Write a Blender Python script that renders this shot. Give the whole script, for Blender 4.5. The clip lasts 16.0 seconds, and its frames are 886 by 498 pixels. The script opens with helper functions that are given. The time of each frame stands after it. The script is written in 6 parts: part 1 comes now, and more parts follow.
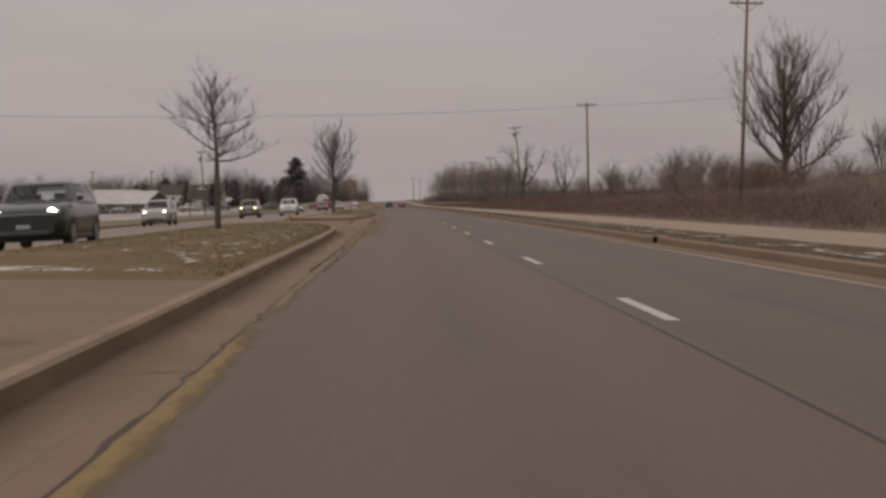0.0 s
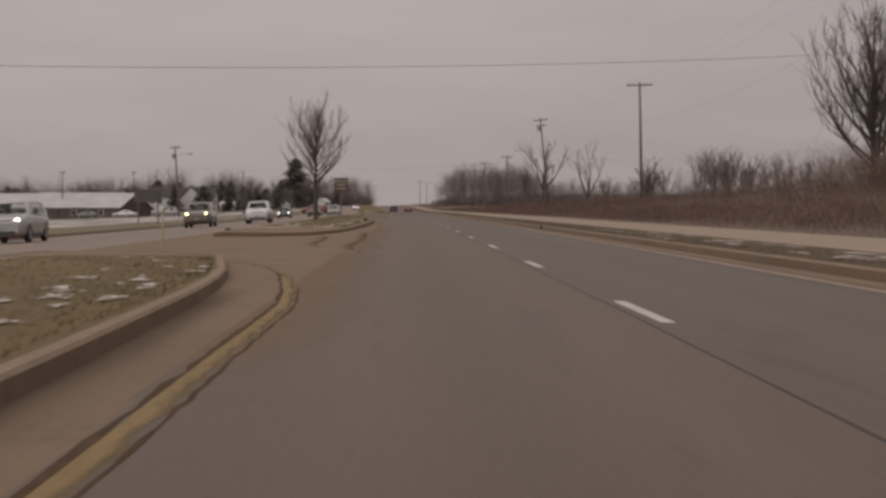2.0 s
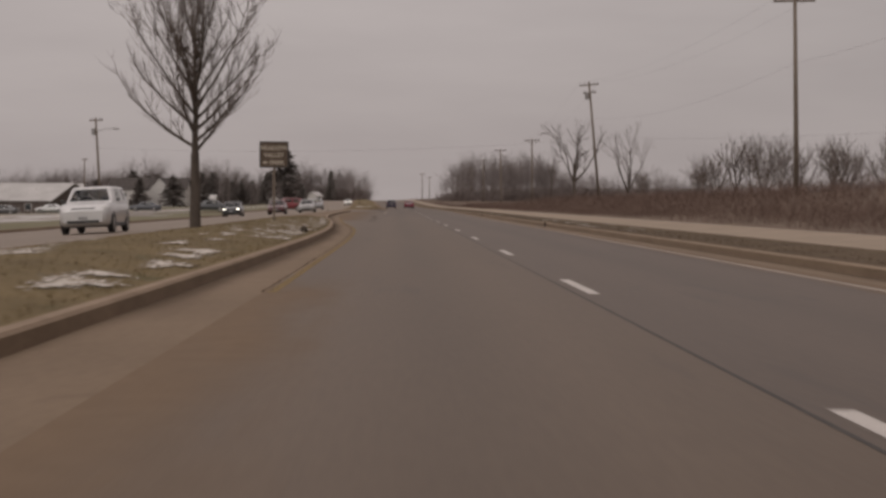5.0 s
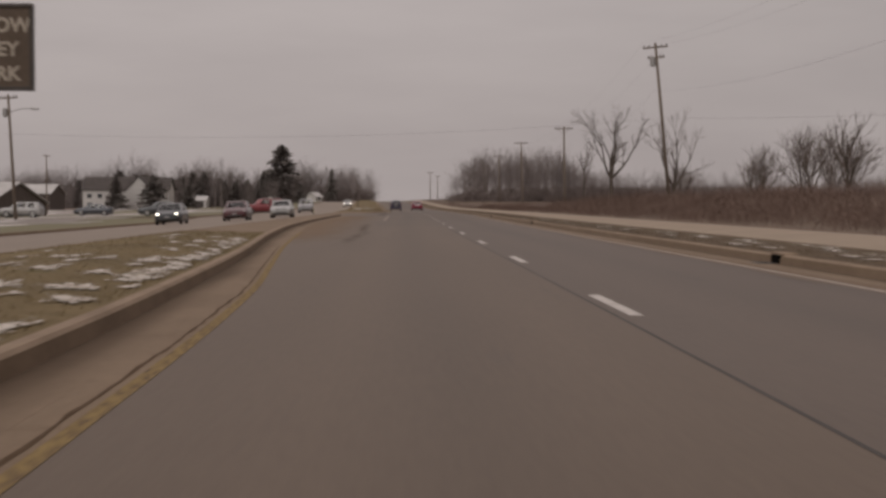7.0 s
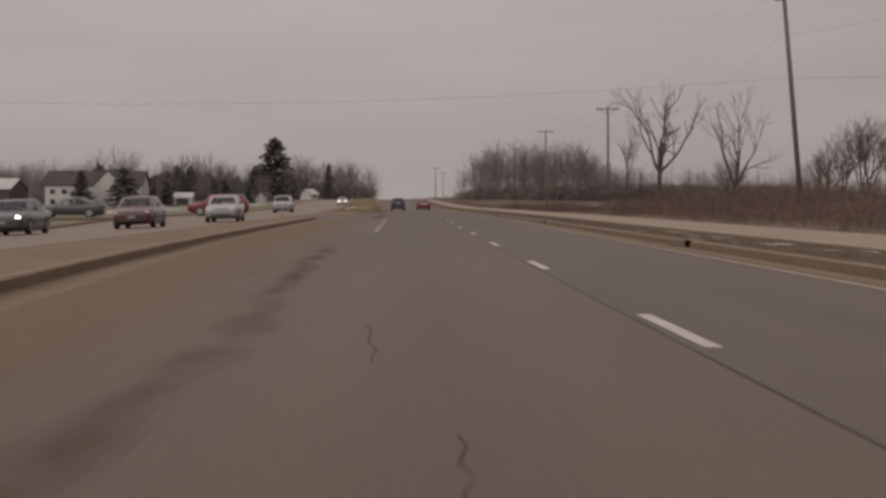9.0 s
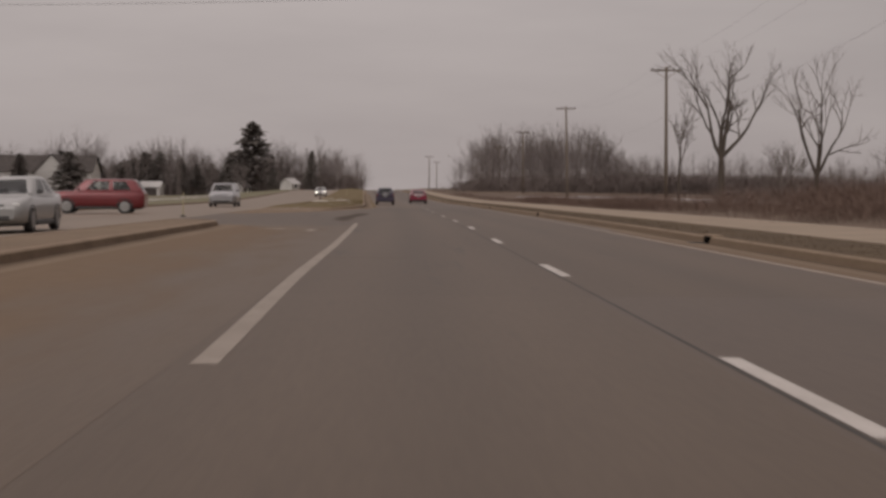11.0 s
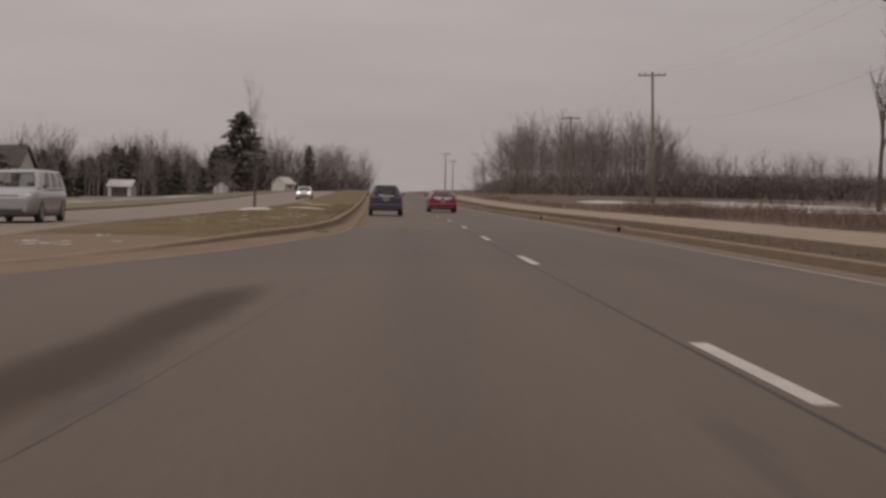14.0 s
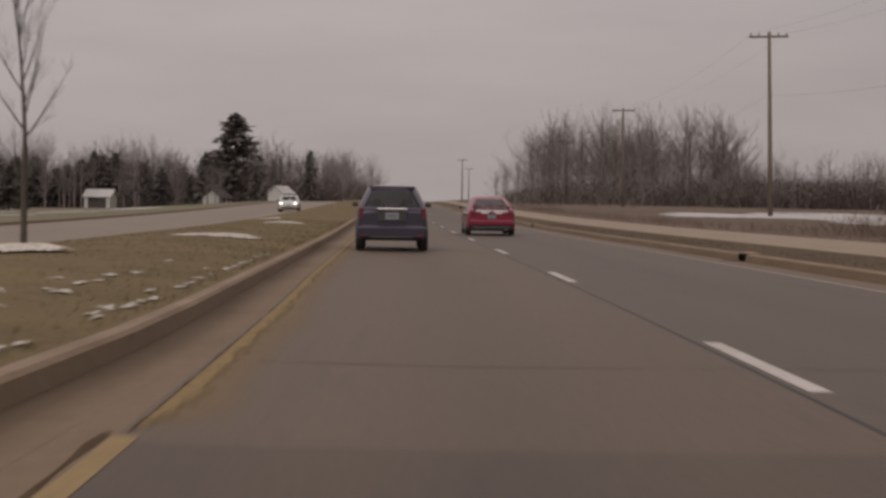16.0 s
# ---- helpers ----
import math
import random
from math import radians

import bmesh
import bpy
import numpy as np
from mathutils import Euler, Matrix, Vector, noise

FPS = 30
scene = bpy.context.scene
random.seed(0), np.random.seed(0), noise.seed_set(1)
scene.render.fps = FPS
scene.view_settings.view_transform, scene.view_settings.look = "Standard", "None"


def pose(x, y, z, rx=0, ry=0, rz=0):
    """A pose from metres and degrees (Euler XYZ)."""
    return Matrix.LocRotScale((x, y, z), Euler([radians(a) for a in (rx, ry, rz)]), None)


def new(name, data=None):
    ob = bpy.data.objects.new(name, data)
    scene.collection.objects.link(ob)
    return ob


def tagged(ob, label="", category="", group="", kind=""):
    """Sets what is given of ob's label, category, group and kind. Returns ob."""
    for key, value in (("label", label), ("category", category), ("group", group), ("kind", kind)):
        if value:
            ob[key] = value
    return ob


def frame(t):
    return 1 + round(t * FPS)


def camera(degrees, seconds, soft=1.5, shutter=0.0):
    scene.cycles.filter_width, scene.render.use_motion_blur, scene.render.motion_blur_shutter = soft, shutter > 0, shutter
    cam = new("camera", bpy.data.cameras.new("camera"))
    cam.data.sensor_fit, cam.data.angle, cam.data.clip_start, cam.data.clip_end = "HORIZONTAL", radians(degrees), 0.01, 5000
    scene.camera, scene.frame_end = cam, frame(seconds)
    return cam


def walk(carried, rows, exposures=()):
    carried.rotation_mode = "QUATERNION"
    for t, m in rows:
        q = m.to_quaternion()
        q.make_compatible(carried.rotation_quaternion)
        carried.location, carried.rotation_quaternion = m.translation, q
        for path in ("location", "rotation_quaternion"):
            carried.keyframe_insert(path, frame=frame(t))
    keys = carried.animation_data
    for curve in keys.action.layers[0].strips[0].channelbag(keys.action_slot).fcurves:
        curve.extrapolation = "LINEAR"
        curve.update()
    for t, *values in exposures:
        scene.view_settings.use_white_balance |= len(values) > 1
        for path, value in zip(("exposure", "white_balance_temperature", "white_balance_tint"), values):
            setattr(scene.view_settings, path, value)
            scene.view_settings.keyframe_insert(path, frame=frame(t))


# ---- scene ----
PATH = [
    (0.0, -0.173, -51.997, 1.070, -1.862, 0.136, -2.351),
    (0.5, -0.046, -43.165, 1.053, -1.904, 0.120, -2.235),
    (1.0, 0.032, -34.157, 1.045, -1.692, -0.025, -2.128),
    (1.5, 0.090, -24.992, 1.051, -1.760, -0.052, -2.079),
    (2.0, 0.172, -15.760, 1.057, -1.680, 0.021, -2.122),
    (2.5, 0.327, -6.509, 1.040, -1.736, 0.124, -2.164),
    (3.0, 0.441, 2.973, 1.015, -1.895, 0.098, -2.309),
    (3.5, 0.577, 12.558, 1.017, -1.687, 0.005, -2.211),
    (4.0, 0.676, 22.273, 1.023, -1.744, -0.273, -2.202),
    (6.5, 1.114, 71.448, 1.038, -1.920, -0.097, -1.869),
    (7.0, 1.127, 81.234, 1.055, -1.838, -0.050, -1.818),
    (7.5, 1.127, 90.964, 1.051, -1.795, -0.159, -1.696),
    (8.0, 1.091, 100.862, 1.079, -1.924, -0.284, -1.706),
    (8.5, 1.082, 110.842, 1.081, -1.964, -0.260, -1.659),
    (9.0, 1.158, 120.846, 1.043, -1.899, -0.296, -1.700),
    (11.5, 1.508, 171.542, 1.037, -2.284, -0.640, -2.120),
    (12.0, 1.634, 181.467, 1.037, -2.145, -0.439, -2.121),
    (12.5, 1.710, 191.246, 1.046, -1.883, -0.523, -2.098),
    (13.0, 1.741, 200.775, 1.024, -1.936, -0.596, -1.900),
    (13.5, 1.719, 210.065, 1.024, -1.784, -0.936, -1.731),
    (14.0, 1.671, 219.195, 1.012, -2.137, -1.028, -1.599),
    (14.5, 1.617, 228.252, 0.996, -1.954, -1.038, -1.336),
    (15.0, 1.528, 237.484, 0.992, -1.938, -1.038, -1.156),
    (15.5, 1.408, 247.093, 1.009, -1.995, -1.021, -1.161),
    (16.0, 1.301, 256.878, 1.053, -1.723, -0.858, -1.157),
]
cam = camera(35.0, 16.0, soft=3.0, shutter=0.25)
# seconds, place, pitch, roll, heading
walk(cam, [(t, pose(x, y, z, 90 + p, r, h)) for t, x, y, z, p, r, h in PATH], exposures=[(0.0, 0.0), (16.0, 0.0)])

# ---- overcast winter sky and its soft sun ----
SUN_EL, SUN_AZ = 32.0, 205.0
world = bpy.data.worlds.new("overcast_sky")
scene.world = world
world.use_nodes = True
wn, wl = world.node_tree.nodes, world.node_tree.links
wn.clear()
sky = wn.new("ShaderNodeTexSky")
sky.sky_type, sky.sun_disc = "NISHITA", False
sky.sun_elevation, sky.sun_rotation = radians(SUN_EL), radians(SUN_AZ)
sky.air_density, sky.dust_density = 1.0, 6.0
pale = wn.new("ShaderNodeHueSaturation")
pale.inputs["Saturation"].default_value = 0.15
pale.inputs["Value"].default_value = 0.10
wl.new(sky.outputs[0], pale.inputs["Color"])
coord = wn.new("ShaderNodeTexCoord")
flat = wn.new("ShaderNodeMapping")
flat.inputs["Scale"].default_value = (1.0, 1.0, 5.0)
wl.new(coord.outputs["Generated"], flat.inputs["Vector"])
puffs = wn.new("ShaderNodeTexNoise")
puffs.inputs["Scale"].default_value, puffs.inputs["Detail"].default_value = 2.2, 5.0
puffs.inputs["Roughness"].default_value = 0.55
wl.new(flat.outputs[0], puffs.inputs["Vector"])
tone = wn.new("ShaderNodeValToRGB")
tone.color_ramp.elements[0].position, tone.color_ramp.elements[1].position = 0.30, 0.72
tone.color_ramp.elements[0].color = (0.392, 0.342, 0.334, 1)
tone.color_ramp.elements[1].color = (0.486, 0.428, 0.414, 1)
wl.new(puffs.outputs[0], tone.inputs[0])
deck = wn.new("ShaderNodeMixRGB")
deck.inputs[0].default_value = 0.88
wl.new(pale.outputs[0], deck.inputs[1])
wl.new(tone.outputs[0], deck.inputs[2])
# an overcast sky is brightest overhead
split = wn.new("ShaderNodeSeparateXYZ")
wl.new(coord.outputs["Generated"], split.inputs[0])
lift = wn.new("ShaderNodeMapRange")
lift.interpolation_type = "SMOOTHSTEP"
lift.inputs["From Min"].default_value, lift.inputs["From Max"].default_value = 0.16, 0.95
lift.inputs["To Min"].default_value, lift.inputs["To Max"].default_value = 1.0, 2.3
wl.new(split.outputs["Z"], lift.inputs["Value"])
east = wn.new("ShaderNodeMapRange")
east.interpolation_type = "SMOOTHSTEP"
east.inputs["From Min"].default_value, east.inputs["From Max"].default_value = -0.02, 0.5
east.inputs["To Min"].default_value, east.inputs["To Max"].default_value = 1.015, 0.86
wl.new(split.outputs["X"], east.inputs["Value"])
both = wn.new("ShaderNodeMath")
both.operation = "MULTIPLY"
wl.new(lift.outputs[0], both.inputs[0])
wl.new(east.outputs[0], both.inputs[1])
bright = wn.new("ShaderNodeVectorMath")
bright.operation = "SCALE"
wl.new(deck.outputs[0], bright.inputs[0])
wl.new(both.outputs[0], bright.inputs["Scale"])
glow = wn.new("ShaderNodeBackground")
glow.inputs["Strength"].default_value = 1.0
wl.new(bright.outputs[0], glow.inputs["Color"])
wout = wn.new("ShaderNodeOutputWorld")
wl.new(glow.outputs[0], wout.inputs["Surface"])

sun = new("sun", bpy.data.lights.new("sun", "SUN"))
sun.data.energy, sun.data.angle, sun.data.color = 0.5, radians(40), (1.0, 0.95, 0.9)
sun.rotation_euler = (radians(90 - SUN_EL), 0, radians(180 - SUN_AZ))


# ---- materials ----
def surf(name, c1, c2, scale, rough=0.85, bump=0.3, fine=14.0, metal=0.0, c3=None, spot=0.62, coat=0.0, stretch=None, dist=0.02, spec=0.3):
    """Two tones mixed by broad and fine noise, an optional third tone in blotches, with relief."""
    m = bpy.data.materials.new(name)
    m.use_nodes = True
    n, l = m.node_tree.nodes, m.node_tree.links
    b = n["Principled BSDF"]
    geo = n.new("ShaderNodeNewGeometry")
    mp = n.new("ShaderNodeMapping")
    mp.inputs["Scale"].default_value = stretch or (1, 1, 1)
    l.new(geo.outputs["Position"], mp.inputs["Vector"])

    def nz(sc, detail, rg=0.6):
        t = n.new("ShaderNodeTexNoise")
        t.inputs["Scale"].default_value, t.inputs["Detail"].default_value, t.inputs["Roughness"].default_value = sc, detail, rg
        l.new(mp.outputs[0], t.inputs["Vector"])
        return t
    broad, grain = nz(scale, 4), nz(scale * fine, 3)
    mix = n.new("ShaderNodeMath")
    mix.operation = "MULTIPLY_ADD"
    mix.inputs[1].default_value = 0.45
    l.new(grain.outputs[0], mix.inputs[0])
    half = n.new("ShaderNodeMath")
    half.operation = "MULTIPLY"
    half.inputs[1].default_value = 0.55
    l.new(broad.outputs[0], half.inputs[0])
    l.new(half.outputs[0], mix.inputs[2])
    ramp = n.new("ShaderNodeValToRGB")
    ramp.color_ramp.elements[0].position, ramp.color_ramp.elements[1].position = 0.36, 0.64
    ramp.color_ramp.elements[0].color, ramp.color_ramp.elements[1].color = (*c1, 1), (*c2, 1)
    l.new(mix.outputs[0], ramp.inputs[0])
    col = ramp.outputs[0]
    if c3:
        blot = nz(scale * 2.7, 5, 0.65)
        step = n.new("ShaderNodeValToRGB")
        step.color_ramp.elements[0].position, step.color_ramp.elements[1].position = spot, spot + 0.07
        l.new(blot.outputs[0], step.inputs[0])
        over = n.new("ShaderNodeMixRGB")
        over.inputs[2].default_value = (*c3, 1)
        l.new(step.outputs[0], over.inputs[0])
        l.new(col, over.inputs[1])
        col = over.outputs[0]
    l.new(col, b.inputs["Base Color"])
    b.inputs["Roughness"].default_value, b.inputs["Metallic"].default_value = rough, metal
    b.inputs["Coat Weight"].default_value = coat
    b.inputs["Specular IOR Level"].default_value = spec
    if bump:
        bp = n.new("ShaderNodeBump")
        bp.inputs["Strength"].default_value, bp.inputs["Distance"].default_value = bump, dist
        l.new(grain.outputs[0], bp.inputs["Height"])
        l.new(bp.outputs[0], b.inputs["Normal"])
    return m


def plain(name, c, rough=0.5, metal=0.0, coat=0.0, emit=0.0, spec=0.5):
    m = bpy.data.materials.new(name)
    m.use_nodes = True
    n, l = m.node_tree.nodes, m.node_tree.links
    b = n["Principled BSDF"]
    geo = n.new("ShaderNodeNewGeometry")
    t = n.new("ShaderNodeTexNoise")
    t.inputs["Scale"].default_value, t.inputs["Detail"].default_value = 3.0, 4.0
    l.new(geo.outputs["Position"], t.inputs["Vector"])
    r = n.new("ShaderNodeValToRGB")
    r.color_ramp.elements[0].color = (*[v * 0.82 for v in c], 1)
    r.color_ramp.elements[1].color = (*[min(1, v * 1.12) for v in c], 1)
    l.new(t.outputs[0], r.inputs[0])
    l.new(r.outputs[0], b.inputs["Base Color"])
    b.inputs["Roughness"].default_value, b.inputs["Metallic"].default_value = rough, metal
    b.inputs["Coat Weight"].default_value = coat
    b.inputs["Specular IOR Level"].default_value = spec
    if emit:
        b.inputs["Emission Color"].default_value = (*c, 1)
        b.inputs["Emission Strength"].default_value = emit
    return m


def tracked(m, bands, amount):
    """Adds polished wheel tracks and darker oily lanes along the road to an asphalt; bands are (offset, half-width, sign)."""
    n, l = m.node_tree.nodes, m.node_tree.links
    b = n["Principled BSDF"]
    src = b.inputs["Base Color"].links[0].from_socket
    att = n.new("ShaderNodeAttribute")
    att.attribute_name = "across"
    total = None
    for off, half, sign in bands:
        d = n.new("ShaderNodeMath")
        d.operation = "SUBTRACT"
        d.inputs[1].default_value = off
        l.new(att.outputs["Fac"], d.inputs[0])
        a = n.new("ShaderNodeMath")
        a.operation = "ABSOLUTE"
        l.new(d.outputs[0], a.inputs[0])
        r = n.new("ShaderNodeMapRange")
        r.interpolation_type = "SMOOTHSTEP"
        r.inputs["From Min"].default_value, r.inputs["From Max"].default_value = 0.0, half
        r.inputs["To Min"].default_value, r.inputs["To Max"].default_value = sign, 0.0
        l.new(a.outputs[0], r.inputs["Value"])
        if total is None:
            total = r.outputs[0]
        else:
            s = n.new("ShaderNodeMath")
            l.new(total, s.inputs[0])
            l.new(r.outputs[0], s.inputs[1])
            total = s.outputs[0]
    geo = n.new("ShaderNodeNewGeometry")
    mp = n.new("ShaderNodeMapping")
    mp.inputs["Scale"].default_value = (0.7, 0.06, 1)
    l.new(geo.outputs["Position"], mp.inputs["Vector"])
    t = n.new("ShaderNodeTexNoise")
    t.inputs["Scale"].default_value, t.inputs["Detail"].default_value = 1.0, 3.0
    l.new(mp.outputs[0], t.inputs["Vector"])
    k = n.new("ShaderNodeMath")
    k.operation = "MULTIPLY"
    l.new(total, k.inputs[0])
    l.new(t.outputs[0], k.inputs[1])
    g = n.new("ShaderNodeMath")
    g.operation = "MULTIPLY_ADD"
    g.inputs[1].default_value, g.inputs[2].default_value = amount, 1.0
    l.new(k.outputs[0], g.inputs[0])
    out = n.new("ShaderNodeVectorMath")
    out.operation = "SCALE"
    l.new(src, out.inputs[0])
    l.new(g.outputs[0], out.inputs["Scale"])
    l.new(out.outputs[0], b.inputs["Base Color"])
    return m


def fading(m, name, scale=(1.6, 0.35, 1.6), soft=0.28):
    """Lets a surface thin out in ragged patches where its own "cover" value falls."""
    n, l = m.node_tree.nodes, m.node_tree.links
    m.name = name
    att = n.new("ShaderNodeAttribute")
    att.attribute_name = "cover"
    geo = n.new("ShaderNodeNewGeometry")
    t = n.new("ShaderNodeTexNoise")
    t.inputs["Scale"].default_value, t.inputs["Detail"].default_value = 1.0, 6.0
    mp = n.new("ShaderNodeMapping")
    mp.inputs["Scale"].default_value = scale
    l.new(geo.outputs["Position"], mp.inputs["Vector"])
    l.new(mp.outputs[0], t.inputs["Vector"])
    s = n.new("ShaderNodeMath")
    l.new(att.outputs["Fac"], s.inputs[0])
    l.new(t.outputs[0], s.inputs[1])
    r = n.new("ShaderNodeMapRange")
    r.interpolation_type = "SMOOTHSTEP"
    r.inputs["From Min"].default_value, r.inputs["From Max"].default_value = 1.0 - soft, 1.0 + soft
    l.new(s.outputs[0], r.inputs["Value"])
    l.new(r.outputs[0], n["Principled BSDF"].inputs["Alpha"])
    return m


def dusted(base, name, c1, c2, scale=(1.6, 0.35, 1.6), soft=0.4):
    """A copy of a paving with loose dirt lying on it wherever its own "cover" value says."""
    m = base.copy()
    m.name = name
    n, l = m.node_tree.nodes, m.node_tree.links
    b = n["Principled BSDF"]
    src = b.inputs["Base Color"].links[0].from_socket
    att = n.new("ShaderNodeAttribute")
    att.attribute_name = "cover"
    geo = n.new("ShaderNodeNewGeometry")
    mp = n.new("ShaderNodeMapping")
    mp.inputs["Scale"].default_value = scale
    l.new(geo.outputs["Position"], mp.inputs["Vector"])
    t = n.new("ShaderNodeTexNoise")
    t.inputs["Scale"].default_value, t.inputs["Detail"].default_value = 1.0, 6.0
    l.new(mp.outputs[0], t.inputs["Vector"])
    s = n.new("ShaderNodeMath")
    l.new(att.outputs["Fac"], s.inputs[0])
    l.new(t.outputs[0], s.inputs[1])
    r = n.new("ShaderNodeMapRange")
    r.interpolation_type = "SMOOTHSTEP"
    r.inputs["From Min"].default_value, r.inputs["From Max"].default_value = 1.0 - soft, 1.0 + soft
    l.new(s.outputs[0], r.inputs["Value"])
    fine = n.new("ShaderNodeTexNoise")
    fine.inputs["Scale"].default_value, fine.inputs["Detail"].default_value = 4.0, 5.0
    l.new(geo.outputs["Position"], fine.inputs["Vector"])
    tone = n.new("ShaderNodeValToRGB")
    tone.color_ramp.elements[0].color, tone.color_ramp.elements[1].color = (*c1, 1), (*c2, 1)
    l.new(fine.outputs[0], tone.inputs[0])
    mx = n.new("ShaderNodeMixRGB")
    l.new(r.outputs[0], mx.inputs[0])
    l.new(src, mx.inputs[1])
    l.new(tone.outputs[0], mx.inputs[2])
    l.new(mx.outputs[0], b.inputs["Base Color"])
    # loose dirt is duller than the paving under it
    for socket, dull in (("Roughness", 0.92), ("Specular IOR Level", 0.18)):
        k = n.new("ShaderNodeMapRange")
        k.inputs["To Min"].default_value, k.inputs["To Max"].default_value = b.inputs[socket].default_value, dull
        l.new(r.outputs[0], k.inputs["Value"])
        l.new(k.outputs[0], b.inputs[socket])
    return m


def see_through(name, tint, gloss):
    m = bpy.data.materials.new(name)
    m.use_nodes = True
    n, l = m.node_tree.nodes, m.node_tree.links
    n.remove(n["Principled BSDF"])
    a = n.new("ShaderNodeBsdfTransparent")
    a.inputs[0].default_value = (*tint, 1)
    g = n.new("ShaderNodeBsdfGlossy")
    g.inputs["Roughness"].default_value = 0.03
    fr = n.new("ShaderNodeFresnel")
    fr.inputs[0].default_value = gloss
    mx = n.new("ShaderNodeMixShader")
    l.new(fr.outputs[0], mx.inputs[0])
    l.new(a.outputs[0], mx.inputs[1])
    l.new(g.outputs[0], mx.inputs[2])
    l.new(mx.outputs[0], n["Material Output"].inputs["Surface"])
    return m


M_ASPHALT = surf("asphalt_worn_brown", (0.0830, 0.0567, 0.0366), (0.1016, 0.0708, 0.0467), 0.22, 0.62, 0.15, 60, stretch=(1.6, 0.16, 1), spec=0.42, c3=(0.0760, 0.0527, 0.0358), spot=0.60)
M_ASPHALT2 = surf("asphalt_worn_grey", (0.0729, 0.0516, 0.0373), (0.0915, 0.0657, 0.0477), 0.22, 0.62, 0.15, 60, stretch=(1.6, 0.16, 1), spec=0.42, c3=(0.0651, 0.0477, 0.0358), spot=0.6)
TRACKS = [(-2.75, 0.5, 0.7), (-1.0, 0.5, 0.7), (-1.9, 0.55, -1.0), (0.95, 0.5, 0.6), (2.75, 0.5, 0.6), (1.85, 0.55, -1.0)]
tracked(M_ASPHALT, TRACKS, 0.17)
tracked(M_ASPHALT2, TRACKS, 0.17)
M_ASPHALTD = tracked(surf("asphalt_darker_band", (0.0675, 0.0456, 0.0296), (0.0853, 0.0589, 0.0389), 0.25, 0.62, 0.15, 60, stretch=(1.6, 0.16, 1), spec=0.42, c3=(0.0559, 0.0389, 0.0266), spot=0.6), TRACKS, 0.2)
M_ASPHALTE = tracked(surf("asphalt_dark_patch", (0.0605, 0.0410, 0.0269), (0.0776, 0.0536, 0.0360), 0.25, 0.62, 0.15, 60, stretch=(1.6, 0.16, 1), spec=0.42, c3=(0.0512, 0.0354, 0.0240), spot=0.6), TRACKS, 0.2)
M_ASPHALTM = tracked(surf("asphalt_mid_tone", (0.0722, 0.0494, 0.0325), (0.0900, 0.0628, 0.0419), 0.22, 0.62, 0.15, 60, stretch=(1.6, 0.16, 1), spec=0.42, c3=(0.0660, 0.0455, 0.0305), spot=0.60), TRACKS, 0.18)
M_SEAM = surf("stained_seam", (0.060, 0.039, 0.024), (0.104, 0.071, 0.046), 2.5, 0.95, 0.2, 10, spec=0.04)
M_CONC = surf("road_concrete_sandy", (0.1440, 0.1013, 0.0660), (0.1950, 0.1404, 0.0935), 0.35, 0.9, 0.3, 30, c3=(0.1240, 0.0850, 0.0540), spot=0.63)
M_GRIT = dusted(M_CONC, "damp_gutter_grit", (0.0660, 0.0439, 0.0279), (0.1050, 0.0716, 0.0459), (1.4, 0.15, 1.4), 0.5)
M_STAIN = dusted(M_CONC, "stained_crossing_concrete", (0.0700, 0.0468, 0.0288), (0.1100, 0.0754, 0.0477), (1.8, 0.5, 1.8), 0.45)
M_SAND = dusted(M_ASPHALT, "sanded_asphalt", (0.1250, 0.0859, 0.0549), (0.1750, 0.1222, 0.0801), (1.6, 0.3, 1.6), 0.5)
M_SANDR = dusted(M_ASPHALT2, "sanded_grey_asphalt", (0.1250, 0.0859, 0.0549), (0.1750, 0.1222, 0.0801), (1.6, 0.3, 1.6), 0.5)
M_SANDY = dusted(M_ASPHALT, "ochre_sanded_asphalt", (0.138, 0.097, 0.057), (0.180, 0.129, 0.079), (1.6, 0.25, 1.6), 0.45)
M_OPPOSITE = surf("pale_worn_asphalt", (0.1526, 0.1157, 0.0845), (0.1942, 0.1484, 0.1106), 0.22, 0.62, 0.15, 60, stretch=(1.6, 0.16, 1), spec=0.42, c3=(0.1368, 0.1043, 0.0772), spot=0.6)
# stained kerb concrete; light and shade are in the colour, pale tops, darker faces
M_KERB = surf("kerb_face_shaded", (0.1040, 0.0697, 0.0432), (0.1620, 0.1117, 0.0711), 0.8, 0.9, 0.4, 18)
M_KERBTOP = surf("kerb_top_lit", (0.1800, 0.1299, 0.0882), (0.2700, 0.2005, 0.1404), 0.8, 0.9, 0.4, 18)
M_WALK = surf("path_concrete", (0.2250, 0.1765, 0.1302), (0.2950, 0.2328, 0.1739), 0.5, 0.9, 0.25, 30)
M_GRASS = surf("dormant_grass", (0.102, 0.073, 0.033), (0.166, 0.121, 0.059), 0.5, 0.95, 0.8, 20, c3=(0.100, 0.081, 0.038), spot=0.62, dist=0.06)
M_VERGE = surf("matted_verge", (0.066, 0.044, 0.025), (0.110, 0.076, 0.044), 0.6, 0.95, 0.8, 20, c3=(0.132, 0.096, 0.058), spot=0.62, dist=0.06)
M_LAWN = surf("greenish_lawn", (0.118, 0.107, 0.062), (0.168, 0.152, 0.092), 0.12, 0.95, 0.8, 30, c3=(0.15, 0.12, 0.075), spot=0.55, dist=0.06)
